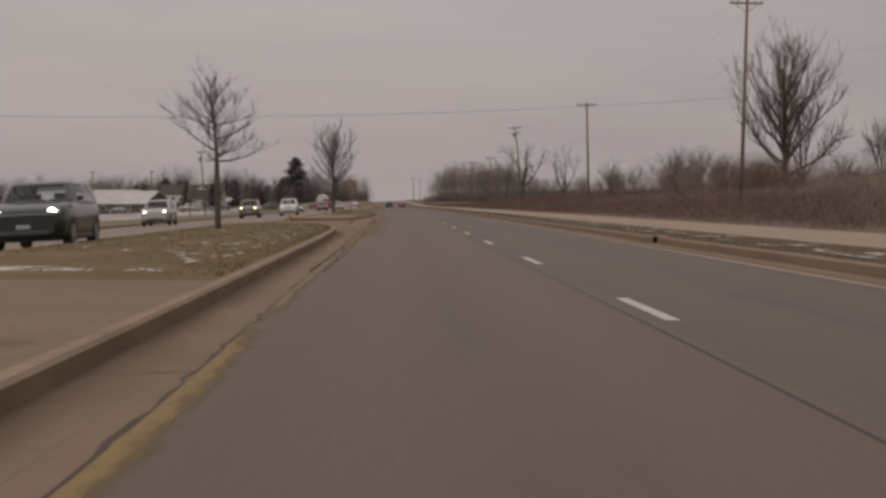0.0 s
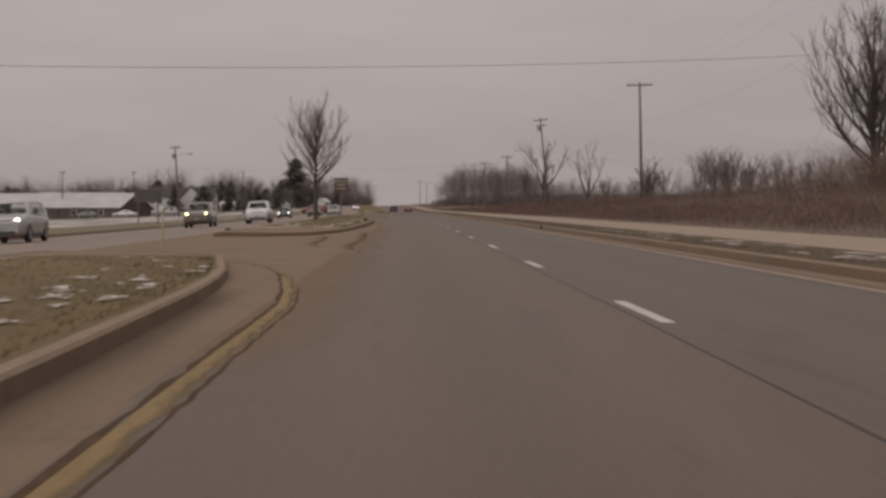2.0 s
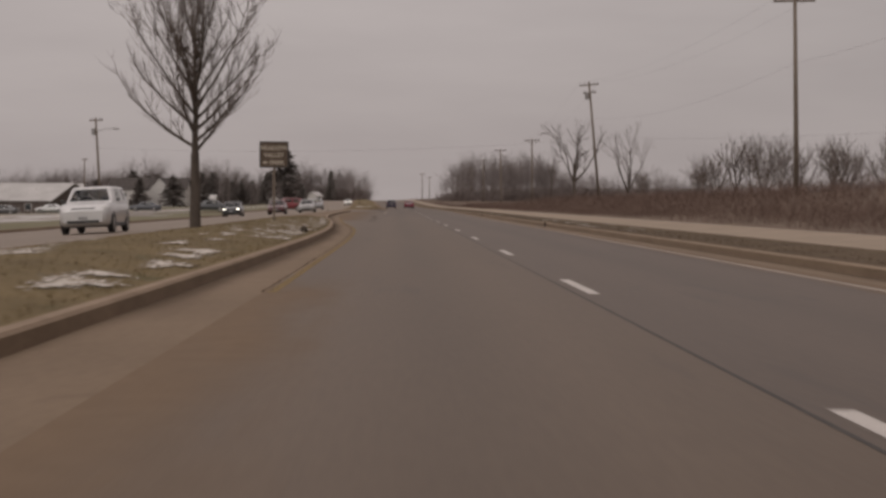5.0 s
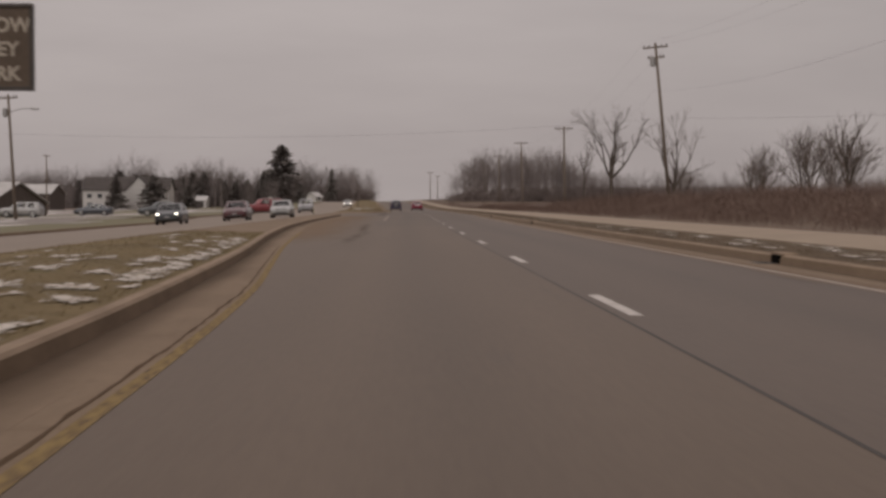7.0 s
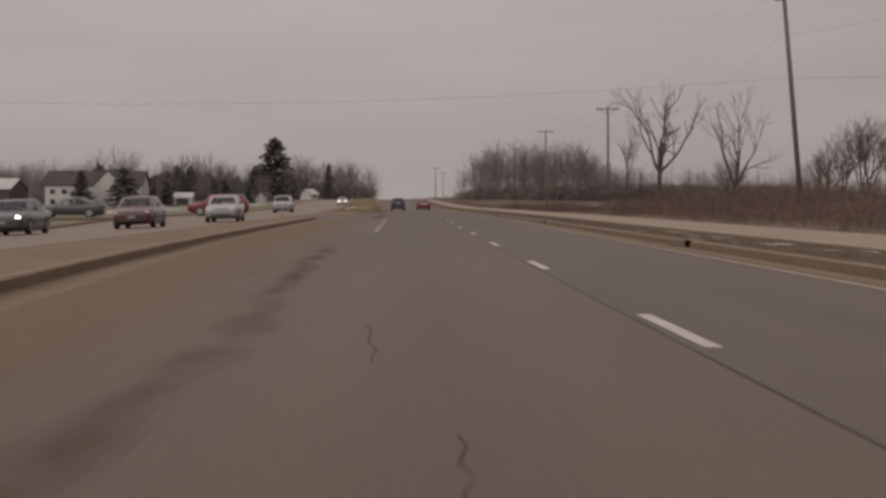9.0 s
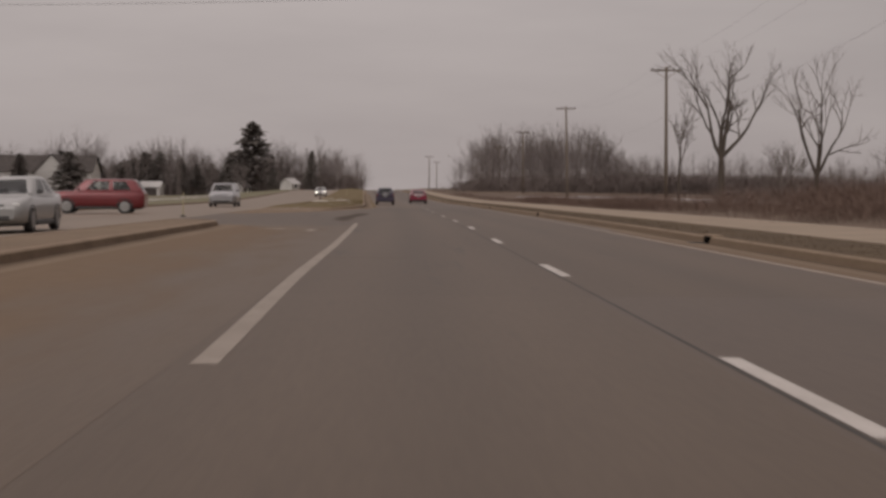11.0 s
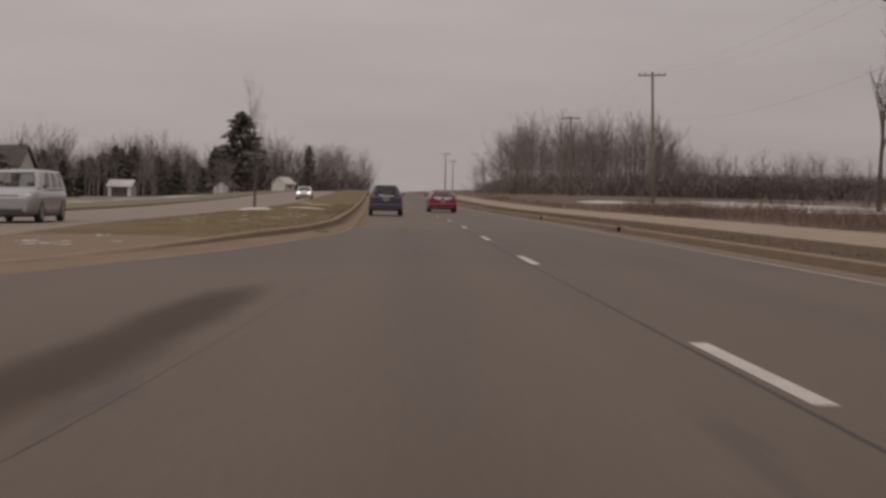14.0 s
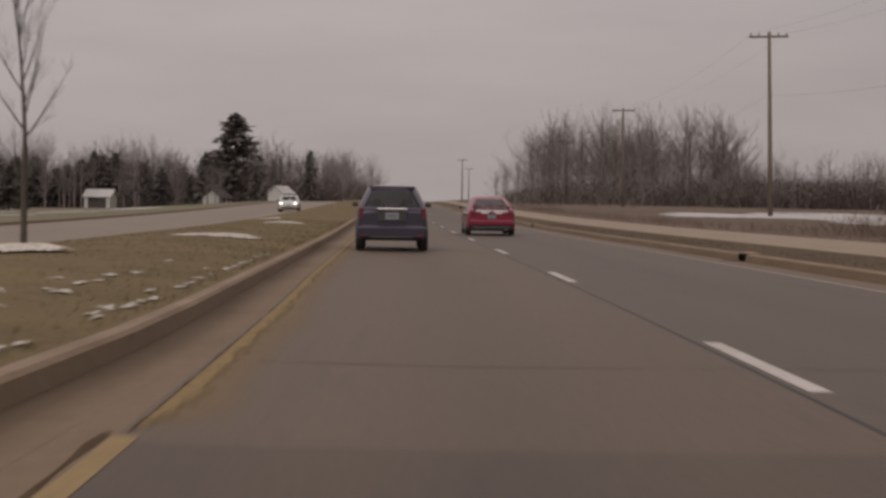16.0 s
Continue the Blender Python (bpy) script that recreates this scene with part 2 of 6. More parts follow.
M_FIELD = surf("winter_field", (0.095, 0.066, 0.048), (0.140, 0.100, 0.072), 0.08, 0.95, 0.8, 40, c3=(0.16, 0.118, 0.08), spot=0.6, dist=0.1)
M_SNOW = surf("old_snow", (0.36, 0.315, 0.265), (0.56, 0.51, 0.455), 1.2, 0.85, 0.6, 12, c3=(0.20, 0.155, 0.105), spot=0.56, dist=0.04)
M_SNOWFIELD = surf("field_snow", (0.36, 0.335, 0.32), (0.50, 0.475, 0.46), 0.3, 0.85, 0.6, 12, c3=(0.22, 0.18, 0.15), spot=0.60, dist=0.04)
fading(M_SNOW, "old_snow", (12.0, 5.0, 1.0), 0.10)
fading(M_SNOWFIELD, "field_snow", (1.2, 0.8, 1.0), 0.10)
M_WHITE = surf("worn_white_paint", (0.36, 0.325, 0.295), (0.50, 0.46, 0.425), 1.2, 0.7, 0.2, 20, c3=(0.20, 0.175, 0.15), spot=0.64)
M_WHITEOLD = surf("dirty_white_paint", (0.215, 0.180, 0.150), (0.285, 0.243, 0.206), 1.2, 0.8, 0.2, 20, c3=(0.15, 0.122, 0.10), spot=0.62)
M_EDGE = surf("sandy_white_paint", (0.25, 0.212, 0.175), (0.35, 0.30, 0.255), 1.2, 0.8, 0.2, 20, c3=(0.17, 0.138, 0.112), spot=0.60)
M_YELLOW = surf("worn_yellow_paint", (0.172, 0.118, 0.048), (0.230, 0.160, 0.066), 3.0, 0.85, 0.2, 10, c3=(0.098, 0.067, 0.041), spot=0.50, spec=0.15, stretch=(2, 1.0, 1))
M_YELLOWPALE = surf("faded_yellow_paint", (0.215, 0.148, 0.066), (0.270, 0.190, 0.090), 1.2, 0.8, 0.2, 10, c3=(0.150, 0.106, 0.060), spot=0.6, stretch=(2, 1.0, 1))
M_YELLOWWORN = fading(surf("rubbed_paint", (0.178, 0.120, 0.048), (0.235, 0.160, 0.066), 3.0, 0.8, 0.2, 10, c3=(0.120, 0.084, 0.047), spot=0.55, stretch=(2, 1.0, 1)), "rubbed_yellow_paint", (9.0, 1.6, 9.0), 0.34)
M_TANWORN = fading(surf("rubbed_paint", (0.150, 0.108, 0.060), (0.195, 0.142, 0.084), 3.0, 0.8, 0.2, 10, stretch=(2, 1.0, 1)), "rubbed_tan_paint", (6.0, 0.7, 6.0), 0.40)
M_WEAR = fading(surf("rubbed_asphalt", (0.086, 0.058, 0.037), (0.108, 0.074, 0.048), 2.0, 0.85, 0.2, 20), "rubbed_dark_asphalt", (2.0, 0.5, 2.0), 0.55)
M_DIRT = surf("damp_dirt", (0.055, 0.040, 0.030), (0.085, 0.063, 0.047), 1.5, 0.9, 0.3, 10)
M_TAR = surf("tar_joint", (0.030, 0.025, 0.022), (0.055, 0.047, 0.041), 1.0, 0.7, 0.2, 12)
M_BARK = surf("bark", (0.056, 0.044, 0.036), (0.095, 0.076, 0.062), 3.0, 0.95, 0.8, 8, stretch=(1, 1, 0.3))
M_TWIG = surf("twig", (0.085, 0.066, 0.056), (0.130, 0.102, 0.087), 1.0, 0.95, 0.0, 8)
# distance haze is mixed into these two tones: paler, greyer twigs and trunks
M_WOODS = surf("far_wood_twigs_hazed", (0.195, 0.166, 0.156), (0.270, 0.235, 0.223), 0.05, 0.95, 0.0, 8)
M_WOODDARK = surf("grey_brown_trunks_hazed", (0.140, 0.117, 0.108), (0.215, 0.184, 0.172), 0.2, 0.95, 0.0, 8)
M_THICKET = surf("dark_thicket", (0.105, 0.083, 0.076), (0.155, 0.126, 0.115), 0.1, 0.95, 0.0, 8)
M_BRUSH = surf("reddish_brush", (0.108, 0.071, 0.056), (0.156, 0.105, 0.083), 0.25, 0.95, 0.0, 10, c3=(0.140, 0.094, 0.070), spot=0.62)
M_PINE = surf("pine_needles", (0.112, 0.096, 0.086), (0.168, 0.148, 0.134), 0.6, 0.9, 0.0, 10)
M_POLE = surf("weathered_pole_wood", (0.110, 0.085, 0.066), (0.185, 0.150, 0.120), 2.0, 0.9, 0.5, 8, stretch=(1, 1, 0.15))
M_METAL = plain("galvanised_metal", (0.32, 0.31, 0.30), 0.45, 0.8)
# near black, for the shade inside the drain openings
M_HOLESHADE = plain("opening_shade_black", (0.010, 0.009, 0.008), 1.0, spec=0.0)
M_DARKMETAL = plain("dark_metal", (0.035, 0.033, 0.032), 0.5, 0.6)
# black lifted a little, haze put into the colour
M_RUBBER = plain("tyre_rubber", (0.030, 0.028, 0.027), 0.85)
M_CARGLASS = see_through("tinted_car_glass", (0.86, 0.88, 0.88), 1.45)
M_GLASS = plain("dark_window_glass", (0.028, 0.032, 0.034), 0.08, 0.0, 0.6)
M_BRICK = surf("brown_brick", (0.070, 0.055, 0.048), (0.110, 0.088, 0.076), 1.5, 0.9, 0.4, 8)
M_SIDING = surf("white_siding", (0.40, 0.38, 0.36), (0.52, 0.495, 0.47), 0.5, 0.8, 0.2, 12, stretch=(0.2, 0.2, 6))
M_ROOF = surf("dark_shingles", (0.045, 0.038, 0.035), (0.085, 0.072, 0.066), 1.0, 0.9, 0.5, 10)
M_ROOFSNOW = surf("snowy_roof", (0.32, 0.305, 0.29), (0.46, 0.44, 0.425), 0.25, 0.85, 0.3, 12, c3=(0.22, 0.20, 0.185), spot=0.64)
M_PARK = surf("parking_asphalt", (0.165, 0.142, 0.127), (0.23, 0.20, 0.18), 0.045, 0.9, 0.3, 60, c3=(0.50, 0.475, 0.45), spot=0.50)


# ---- helpers for shapes ----
def mesh_ob(name, verts, faces, material, parent=None, smooth=False):
    me = bpy.data.meshes.new(name)
    me.from_pydata([tuple(v) for v in verts], [], [tuple(f) for f in faces])
    if smooth:
        me.polygons.foreach_set("use_smooth", [True] * len(me.polygons))
    me.materials.append(material)
    me.update()
    ob = new(name, me)
    if parent:
        ob.parent = parent
    return ob


def part(name, vf, material, parent, label="", smooth=False):
    ob = mesh_ob(name, vf[0], vf[1], material, parent, smooth)
    if label:
        ob["label"] = label
    return ob


def thing(name, m, label, category, group=""):
    ob = new(name)
    ob.matrix_basis = m
    ob.empty_display_size = 0.3
    return tagged(ob, label, category, group)


def join(*pieces):
    v, f = [], []
    for pv, pf in pieces:
        k = len(v)
        v += [tuple(p) for p in pv]
        f += [tuple(i + k for i in q) for q in pf]
    return v, f


def box(x0, x1, y0, y1, z0, z1, b=0.0):
    """A box with bevelled long edges (b: bevel width)."""
    if b <= 0:
        v = [(x, y, z) for z in (z0, z1) for x, y in ((x0, y0), (x1, y0), (x1, y1), (x0, y1))]
        return v, [(3, 2, 1, 0), (4, 5, 6, 7), (0, 1, 5, 4), (1, 2, 6, 5), (2, 3, 7, 6), (3, 0, 4, 7)]
    rings = []
    for z, s in ((z0, b), (z0 + b, 0), (z1 - b, 0), (z1, b)):
        a, c, d, e = x0 + s, x1 - s, y0 + s, y1 - s
        rings.append([(a + b, d, z), (c - b, d, z), (c, d + b, z), (c, e - b, z), (c - b, e, z), (a + b, e, z), (a, e - b, z), (a, d + b, z)])
    return loft(rings)


def loft(rings, caps=True, closed=True):
    n = len(rings[0])
    v = [p for r in rings for p in r]
    f = []
    for i in range(len(rings) - 1):
        for j in range(n if closed else n - 1):
            k = (j + 1) % n
            f.append((i * n + j, i * n + k, (i + 1) * n + k, (i + 1) * n + j))
    if caps and closed:
        f.append(tuple(range(n - 1, -1, -1)))
        f.append(tuple((len(rings) - 1) * n + j for j in range(n)))
    return v, f


def tube(points, radii, sides=8, caps=True):
    """A round bar along points."""
    rings = []
    pts = [Vector(p) for p in points]
    for i, p in enumerate(pts):
        d = (pts[min(i + 1, len(pts) - 1)] - pts[max(i - 1, 0)]).normalized()
        a = d.orthogonal().normalized() if abs(d.z) < 0.99 else Vector((1, 0, 0))
        a = (a - d * a.dot(d)).normalized()
        c = d.cross(a)
        r = radii[i] if hasattr(radii, "__len__") else radii
        rings.append([tuple(p + (a * math.cos(q) + c * math.sin(q)) * r) for q in (2 * math.pi * k / sides for k in range(sides))])
    return loft(rings, caps)


def knots(table):
    """A smooth function through (y, value) pairs, level-safe between them."""
    ys, vs = [p[0] for p in table], [p[1] for p in table]
    sl = [(vs[i + 1] - vs[i]) / (ys[i + 1] - ys[i]) for i in range(len(ys) - 1)]
    tg = [sl[0]] + [0.0 if a * b <= 0 else 2 * a * b / (a + b) for a, b in zip(sl, sl[1:])] + [sl[-1]]

    def f(y):
        if y <= ys[0]:
            return vs[0] + tg[0] * (y - ys[0])
        if y >= ys[-1]:
            return vs[-1] + tg[-1] * (y - ys[-1])
        i = max(k for k in range(len(ys) - 1) if ys[k] <= y)
        h = ys[i + 1] - ys[i]
        s = (y - ys[i]) / h
        return (vs[i] * (1 + 2 * s) * (1 - s) ** 2 + h * tg[i] * s * (1 - s) ** 2
                + vs[i + 1] * s * s * (3 - 2 * s) + h * tg[i + 1] * s * s * (s - 1))
    return f


def sm(a, b, x):
    t = min(1.0, max(0.0, (x - a) / (b - a)))
    return t * t * (3 - 2 * t)


# ---- the line of the road: lane line across x, height along y ----
lane = knots([(-140, 0.6), (-60, 2.1), (-36, 2.47), (-12, 2.64), (0, 2.74), (30, 3.0), (98, 3.38), (140, 3.44), (183, 3.66), (212, 3.88), (245, 3.72), (268, 3.68), (285, 3.48), (320, 2.8), (600, -3.2), (2500, -46)])


def rise(y):
    return 1.9 * sm(300, 560, y)


def at(u, y, z=0.0):
    """The place u metres right of the lane line at y, z above the road."""
    return (lane(y) + u, y, rise(y) + z)


def span(y0, y1, step):
    n = max(1, round((y1 - y0) / step))
    return [y0 + (y1 - y0) * i / n for i in range(n + 1)]


def along_road(ob):
    """Stores how far each point of a road sheet lies from the lane line."""
    at_u = ob.data.attributes.new("across", "FLOAT", "POINT")
    at_u.data.foreach_set("value", [v.co.x - lane(v.co.y) for v in ob.data.vertices])
    return ob


def strip(ys, *cols):
    """A sheet along the road; each column is (u, z), where u and z may be functions of y."""
    v = []
    for y in ys:
        for u, z in cols:
            v.append(at(u(y) if callable(u) else u, y, z(y) if callable(z) else z))
    n = len(cols)
    return v, [(i * n + j, i * n + j + 1, (i + 1) * n + j + 1, (i + 1) * n + j) for i in range(len(ys) - 1) for j in range(n - 1)]


# ---- ground, roads, medians ----
RIGHT = knots([(4.6, -0.25), (6, -0.02), (9.3, 0.22), (12, 0.42), (20, 0.55), (60, 0.4), (400, 0.4), (3000, 3)])
LEFT = knots([(21.4, 0.05), (30, -0.05), (60, -0.75), (100, -1.9), (400, -2.6), (3000, -2.6)])


def opp(u, y):
    """The crossfall of the opposite carriageway."""
    return -0.5 * max(0.0, min(1.0, (-u - 10.6) / 10.4)) * (1 - 0.6 * sm(190, 215, y))


def land_right(u, y):
    a = RIGHT(u)
    bank = 4.6 * sm(11, 60, u) * (1 - sm(60, 190, y)) + 0.9 * sm(12, 26, u) * sm(70, 130, y) * (1 - sm(190, 240, y))
    return a + bank


def land_left(u, y):
    if u > -21.2:
        return opp(u, y) - 0.25
    a = opp(-21, y) + LEFT(-u)
    a = a if a > -0.3 else -0.3 + (a + 0.3) * (1 - 0.75 * sm(330, 430, y))
    return a - 0.9 * rise(y) * sm(24, 48, -u)


def height(u, y):
    if u > 4.6:
        return land_right(u, y)
    if u < -8:
        return land_left(u, y)
    return -0.25


def ground_at(u, y):
    return at(u, y, height(u, y))


us = [-2500, -900, -400, -250, -160, -120, -100, -80, -65, -50, -40, -32, -26, -23, -21.5, -21, -14, -8, -2, 4.6, 5.2, 6, 7.5, 9.3, 10.5, 12, 14, 17, 20, 25, 30, 38, 48, 60, 80, 110, 160, 260, 500, 1000, 2500]
ys = [-400, -200, -120] + span(-90, 620, 10) + [680, 760, 900, 1200, 1700, 2500, 3500]
gv = [ground_at(u, y) for y in ys for u in us]
nu = len(us)
ground = tagged(mesh_ob("ground", gv, [(i * nu + j, i * nu + j + 1, (i + 1) * nu + j + 1, (i + 1) * nu + j) for i in range(len(ys) - 1) for j in range(nu - 1)], M_FIELD),
                "brown dormant winter ground rising gently beside the road", "ground", kind="structure")

KR = knots([(-140, -0.08), (100, -0.08), (160, 0.05), (212, 0.20), (640, 0.28)])


def kr(u):
    """u shifted with the right-hand kerb line."""
    return lambda y: u + KR(y)


# median islands: right and left kerb lines, and the rounding at both ends
A_R = knots([(-140, -4.2), (-45, -4.48), (-30, -4.52), (-17, -4.53), (-8, -4.58), (-4, -4.64), (0, -4.72), (4.5, -4.96), (8, -5.4), (10, -5.68), (12, -5.95), (13.5, -6.15), (15, -6.4)])
B_R = knots([(34, -6.9), (36, -6.3), (38, -5.92), (41, -5.55), (44, -5.15), (48, -4.9), (55, -4.75), (65, -4.6), (80, -4.48), (86, -4.52), (92, -4.62), (100, -4.9), (109, -5.3), (116, -5.72), (124, -6.2), (135, -6.72), (145, -7.1), (165, -7.5), (190, -7.7), (210, -7.8)])
C_R = knots([(235, -4.9), (245, -5.1), (250, -5.1), (255, -4.95), (258, -4.65), (264, -4.45), (268, -4.34), (275, -4.4), (330, -4.5), (900, -4.5)])
MEDIANS = [("a", -140, 14.3, A_R, lambda y: -10.4, 0.0, 2.5), ("b", 36.3, 206.8, B_R, lambda y: -9.6, 2.5, 2.0), ("c", 233.0, 640.0, C_R, lambda y: -10.2, 22.0, 5.0)]


def island(y, y0, y1, right, left, n0, n1):
    """Both kerb lines of an island at y, drawn together towards its rounded ends."""
    r, l = right(y), left(y)
    k = 1.0
    if n0 and y < y0 + n0:
        k = max(0, (y - y0) / n0) ** (0.22 if n0 < 20 else 0.49)
    if n1 and y > y1 - n1:
        k = max(0, (y1 - y) / n1) ** 0.35
    tip = l + 0.1 * (r - l)
    return tip + (l - tip) * k, tip + (r - tip) * k


def island_rows(y0, y1, n0, n1):
    ys = span(y0 + n0, y1 - n1, 3.0)
    if n0:
        ys = [y0 + n0 * (i / 24) ** 3 for i in range(24)] + ys
    if n1:
        ys = ys + [y1 - n1 * (1 - i / 20) ** 3 for i in range(1, 21)]
    return ys


def low_nose(y):
    """How high the kerbs of the medians stand; the last one begins almost flush."""
    return 0.15 if y < 215 else 0.035 + 0.115 * sm(238, 257, y)


def kerb_run(outer, inward, w=0.17, height_at=lambda y: 0.15):
    """A kerb along a line of (u, y), with a battered face and rounded top edge."""
    rings = []
    for (u, y), (a, b) in zip(outer, inward):
        h = height_at(y)
        prof = ((-0.02, -0.06), (0.0, 0.0), (0.025, h - 0.03), (0.055, h), (w, h + 0.004), (w, -0.06))
        rings.append([at(u + a * d, y + b * d, z) for d, z in prof])
    return loft(rings)


for tag, y0, y1, right, left, n0, n1 in MEDIANS:
    rows = island_rows(y0, y1, n0, n1)
    pair = [island(y, y0, y1, right, left, n0, n1) for y in rows]
    for side in (1, 0):
        line = [(p[side], y) for p, y in zip(pair, rows)]
        inw = []
        for i in range(len(line)):
            a, b = line[max(0, i - 1)], line[min(len(line) - 1, i + 1)]
            d = Vector((b[0] - a[0], b[1] - a[1])).normalized()
            inw.append((-d.y, d.x) if side else (d.y, -d.x))
        k = tagged(mesh_ob("kerb", *kerb_run(line, inw, height_at=low_nose), M_CONC if tag == "c" else M_KERB), "sand-stained concrete kerb edging the grass median, lit top coloured in", "kerb", kind="structure")
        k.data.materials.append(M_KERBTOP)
        # level faces take the lit tone, the rest stays darker
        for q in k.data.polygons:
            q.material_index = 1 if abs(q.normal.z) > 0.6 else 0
    soil = {"a": (-35, 11), "b": (48, 126), "c": (248, 640)}[tag]
    for lo, hi, stuff, nm, lab in ((y0, soil[0], M_CONC, "median_paving", "sandy concrete paving on the median nose"),
                                   (soil[0], soil[1], M_GRASS, "median_grass", "dormant brown-green grass on the median"),
                                   (soil[1], y1, M_CONC, "median_paving", "sandy concrete paving on the median nose")):
        sub = sorted({lo, hi, *[y for y in rows if lo < y < hi]})
        if hi - lo < 1:
            continue

        def col(k, y):
            l, r = island(y, y0, y1, right, left, n0, n1)
            return l + (r - l) * (0.03 + 0.94 * k)
        crown = 0.16 if stuff is M_GRASS else 0.02
        full = stuff is not M_GRASS
        v = []
        for y in sub:
            l, r = island(y, y0, y1, right, left, n0, n1)
            for i in range(9):
                k = i / 8
                v.append(at(l + 0.12 + (r - l - 0.24) * k if r - l > 0.3 else (l + r) / 2, y, low_nose(y) - 0.004 + (0.02 if full else 0.02 + (crown - 0.02) * min(sm(lo, lo + 5, y), 1 - sm(hi - 5, hi, y))) * math.sin(math.pi * k) * min(1, (r - l) / 4)
                            + (0.010 * noise.noise((k * 5, y * 0.7, 1)) if stuff is M_GRASS and 0 < i < 8 and lo < y < hi else 0)))
        tagged(mesh_ob(nm, v, [(i * 9 + j, i * 9 + j + 1, (i + 1) * 9 + j + 1, (i + 1) * 9 + j) for i in range(len(sub) - 1) for j in range(8)], stuff), lab, "median", kind="structure")

# carriageways; the kerb-side concrete runs under the islands
edge = knots([(-140, -3.3), (-47, -3.72), (-30, -3.87), (-8, -3.9), (20, -3.9), (45, -3.8), (60, -3.72), (80, -3.66), (90, -3.78), (98, -4.02), (106, -4.5), (116, -5.1), (130, -5.75), (150, -6.6), (165, -7.0), (212, -7.0)])
edge2 = knots([(229, -9.6), (232, -8.2), (236, -6.8), (239, -6.15), (243, -5.35), (247, -4.75), (250, -4.42), (253, -4.15), (255, -3.95), (258, -3.77), (262, -3.72), (270, -3.8), (281, -3.9), (330, -3.9), (640, -3.85)])


def left_edge(y):
    if y <= 206:
        return edge(y)
    if y >= 229:
        return edge2(y)
    return -7.0 - 2.6 * sm(206, 211, y)


def skin(u, y):
    """The height of the paved surface at u."""
    e, g = left_edge(y), 4.05 + KR(y)
    for a, za, b, zb in ((-10.6, -0.012, e, 0.0), (e, 0.0, -2.6, -0.012), (-2.6, -0.012, -0.14, -0.016), (-0.14, -0.016, 2.6, -0.012), (2.6, -0.012, g, 0.0), (g, 0.0, g + 0.57, -0.012)):
        if u <= b:
            return za + (zb - za) * (u - a) / (b - a)
    return -0.012


rows = sorted(set(span(-140, 640, 1.0)) | {206, 211, 229})
for lo, hi, m1, m2, how in ((-140, 150, M_ASPHALT, M_ASPHALT2, "worn"), (150, 176, M_ASPHALTM, M_ASPHALT2, "lightly worn"), (176, 240, M_ASPHALTD, M_ASPHALTD, "darker, newer"), (240, 263, M_ASPHALTE, M_ASPHALTE, "dark, freshly patched"), (263, 640, M_ASPHALT, M_ASPHALT2, "worn")):
    part_rows = [y for y in rows if lo <= y <= hi]
    lane_left = along_road(tagged(mesh_ob("road", *strip(part_rows, (left_edge, 0), (-2.6, -0.012), (-0.14, -0.016)), m1), how + " brown-grey asphalt traffic lane with faint wheel tracks", "road", kind="structure"))
    along_road(tagged(mesh_ob("road", *strip(part_rows, (-0.14, -0.016), (2.6, -0.012), (kr(4.05), 0.0)), m2), how + " grey asphalt traffic lane", "road", kind="structure"))
    if lo < -100:
        road = lane_left
tagged(mesh_ob("gutter", *strip(span(-140, 640, 3), (kr(4.05), 0.0), (kr(4.62), -0.012)), M_CONC), "sandy concrete gutter beside the kerb", "gutter", kind="structure")
tagged(mesh_ob("gutter", *strip(sorted(set(span(-140, 206, 1.0))), (-10.6, -0.012), (lambda y: left_edge(y), 0.0)), M_CONC), "sand-stained concrete gutter and median crossing", "gutter", kind="structure")
tagged(mesh_ob("gutter", *strip(span(229, 640, 1.0), (-10.6, -0.012), (lambda y: left_edge(y), 0.0)), M_CONC), "sand-stained concrete gutter beside the median", "gutter", kind="structure")
along_road(tagged(mesh_ob("road", *strip(span(206, 229, 1.0), (-10.6, -0.012), (lambda y: left_edge(y), 0.0)), M_ASPHALTD), "asphalt in the median opening", "road", kind="structure"))
tagged(mesh_ob("road", *strip(rows, (-21.0, lambda y: opp(-21, y)), (-15.8, lambda y: opp(-15.8, y)), (-10.6, -0.012)), M_OPPOSITE), "pale worn asphalt of the opposite carriageway", "road", kind="structure")
far_rows = [640, 700, 800, 1000, 1400, 2500]
tagged(mesh_ob("road", *strip(far_rows, (-21.0, lambda y: opp(-21, y)), (-10.6, 0), (4.62, 0)), M_ASPHALT2), "road running over the far crest", "road", kind="structure")

for u0, sgn, y0, y1, nm in ((4.62, 1, -140, 640, "kerb"), (-21.0, -1, -140, 640, "kerb")):
    ln = [(u0 + (KR(y) if sgn > 0 else 0), y) for y in span(y0, y1, 4)]
    v, f = kerb_run(ln, [(sgn, 0)] * len(ln))
    if sgn < 0:
        v = [(x, y, z + opp(-21, y)) for x, y, z in v]
    k = tagged(mesh_ob(nm, v, f, M_CONC), "concrete kerb along the road's edge, lit top coloured in", "kerb", kind="structure")
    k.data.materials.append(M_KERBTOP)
    # tops take the lit tone here too
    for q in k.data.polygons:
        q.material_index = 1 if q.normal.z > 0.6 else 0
verge = tagged(mesh_ob("verge", *strip(span(-140, 640, 0.5), (lambda y: 4.755 + KR(y) + 0.05 * noise.noise((4, y * 0.8, 2)) + 0.03 * noise.noise((4, y * 2.7, 7)), 0.158), (kr(5.6), lambda y: 0.17 + 0.02 * noise.noise((1, y, 0))), (kr(6.75), 0.185)), M_VERGE), "narrow strip of matted brown grass between kerb and path", "verge", kind="structure")
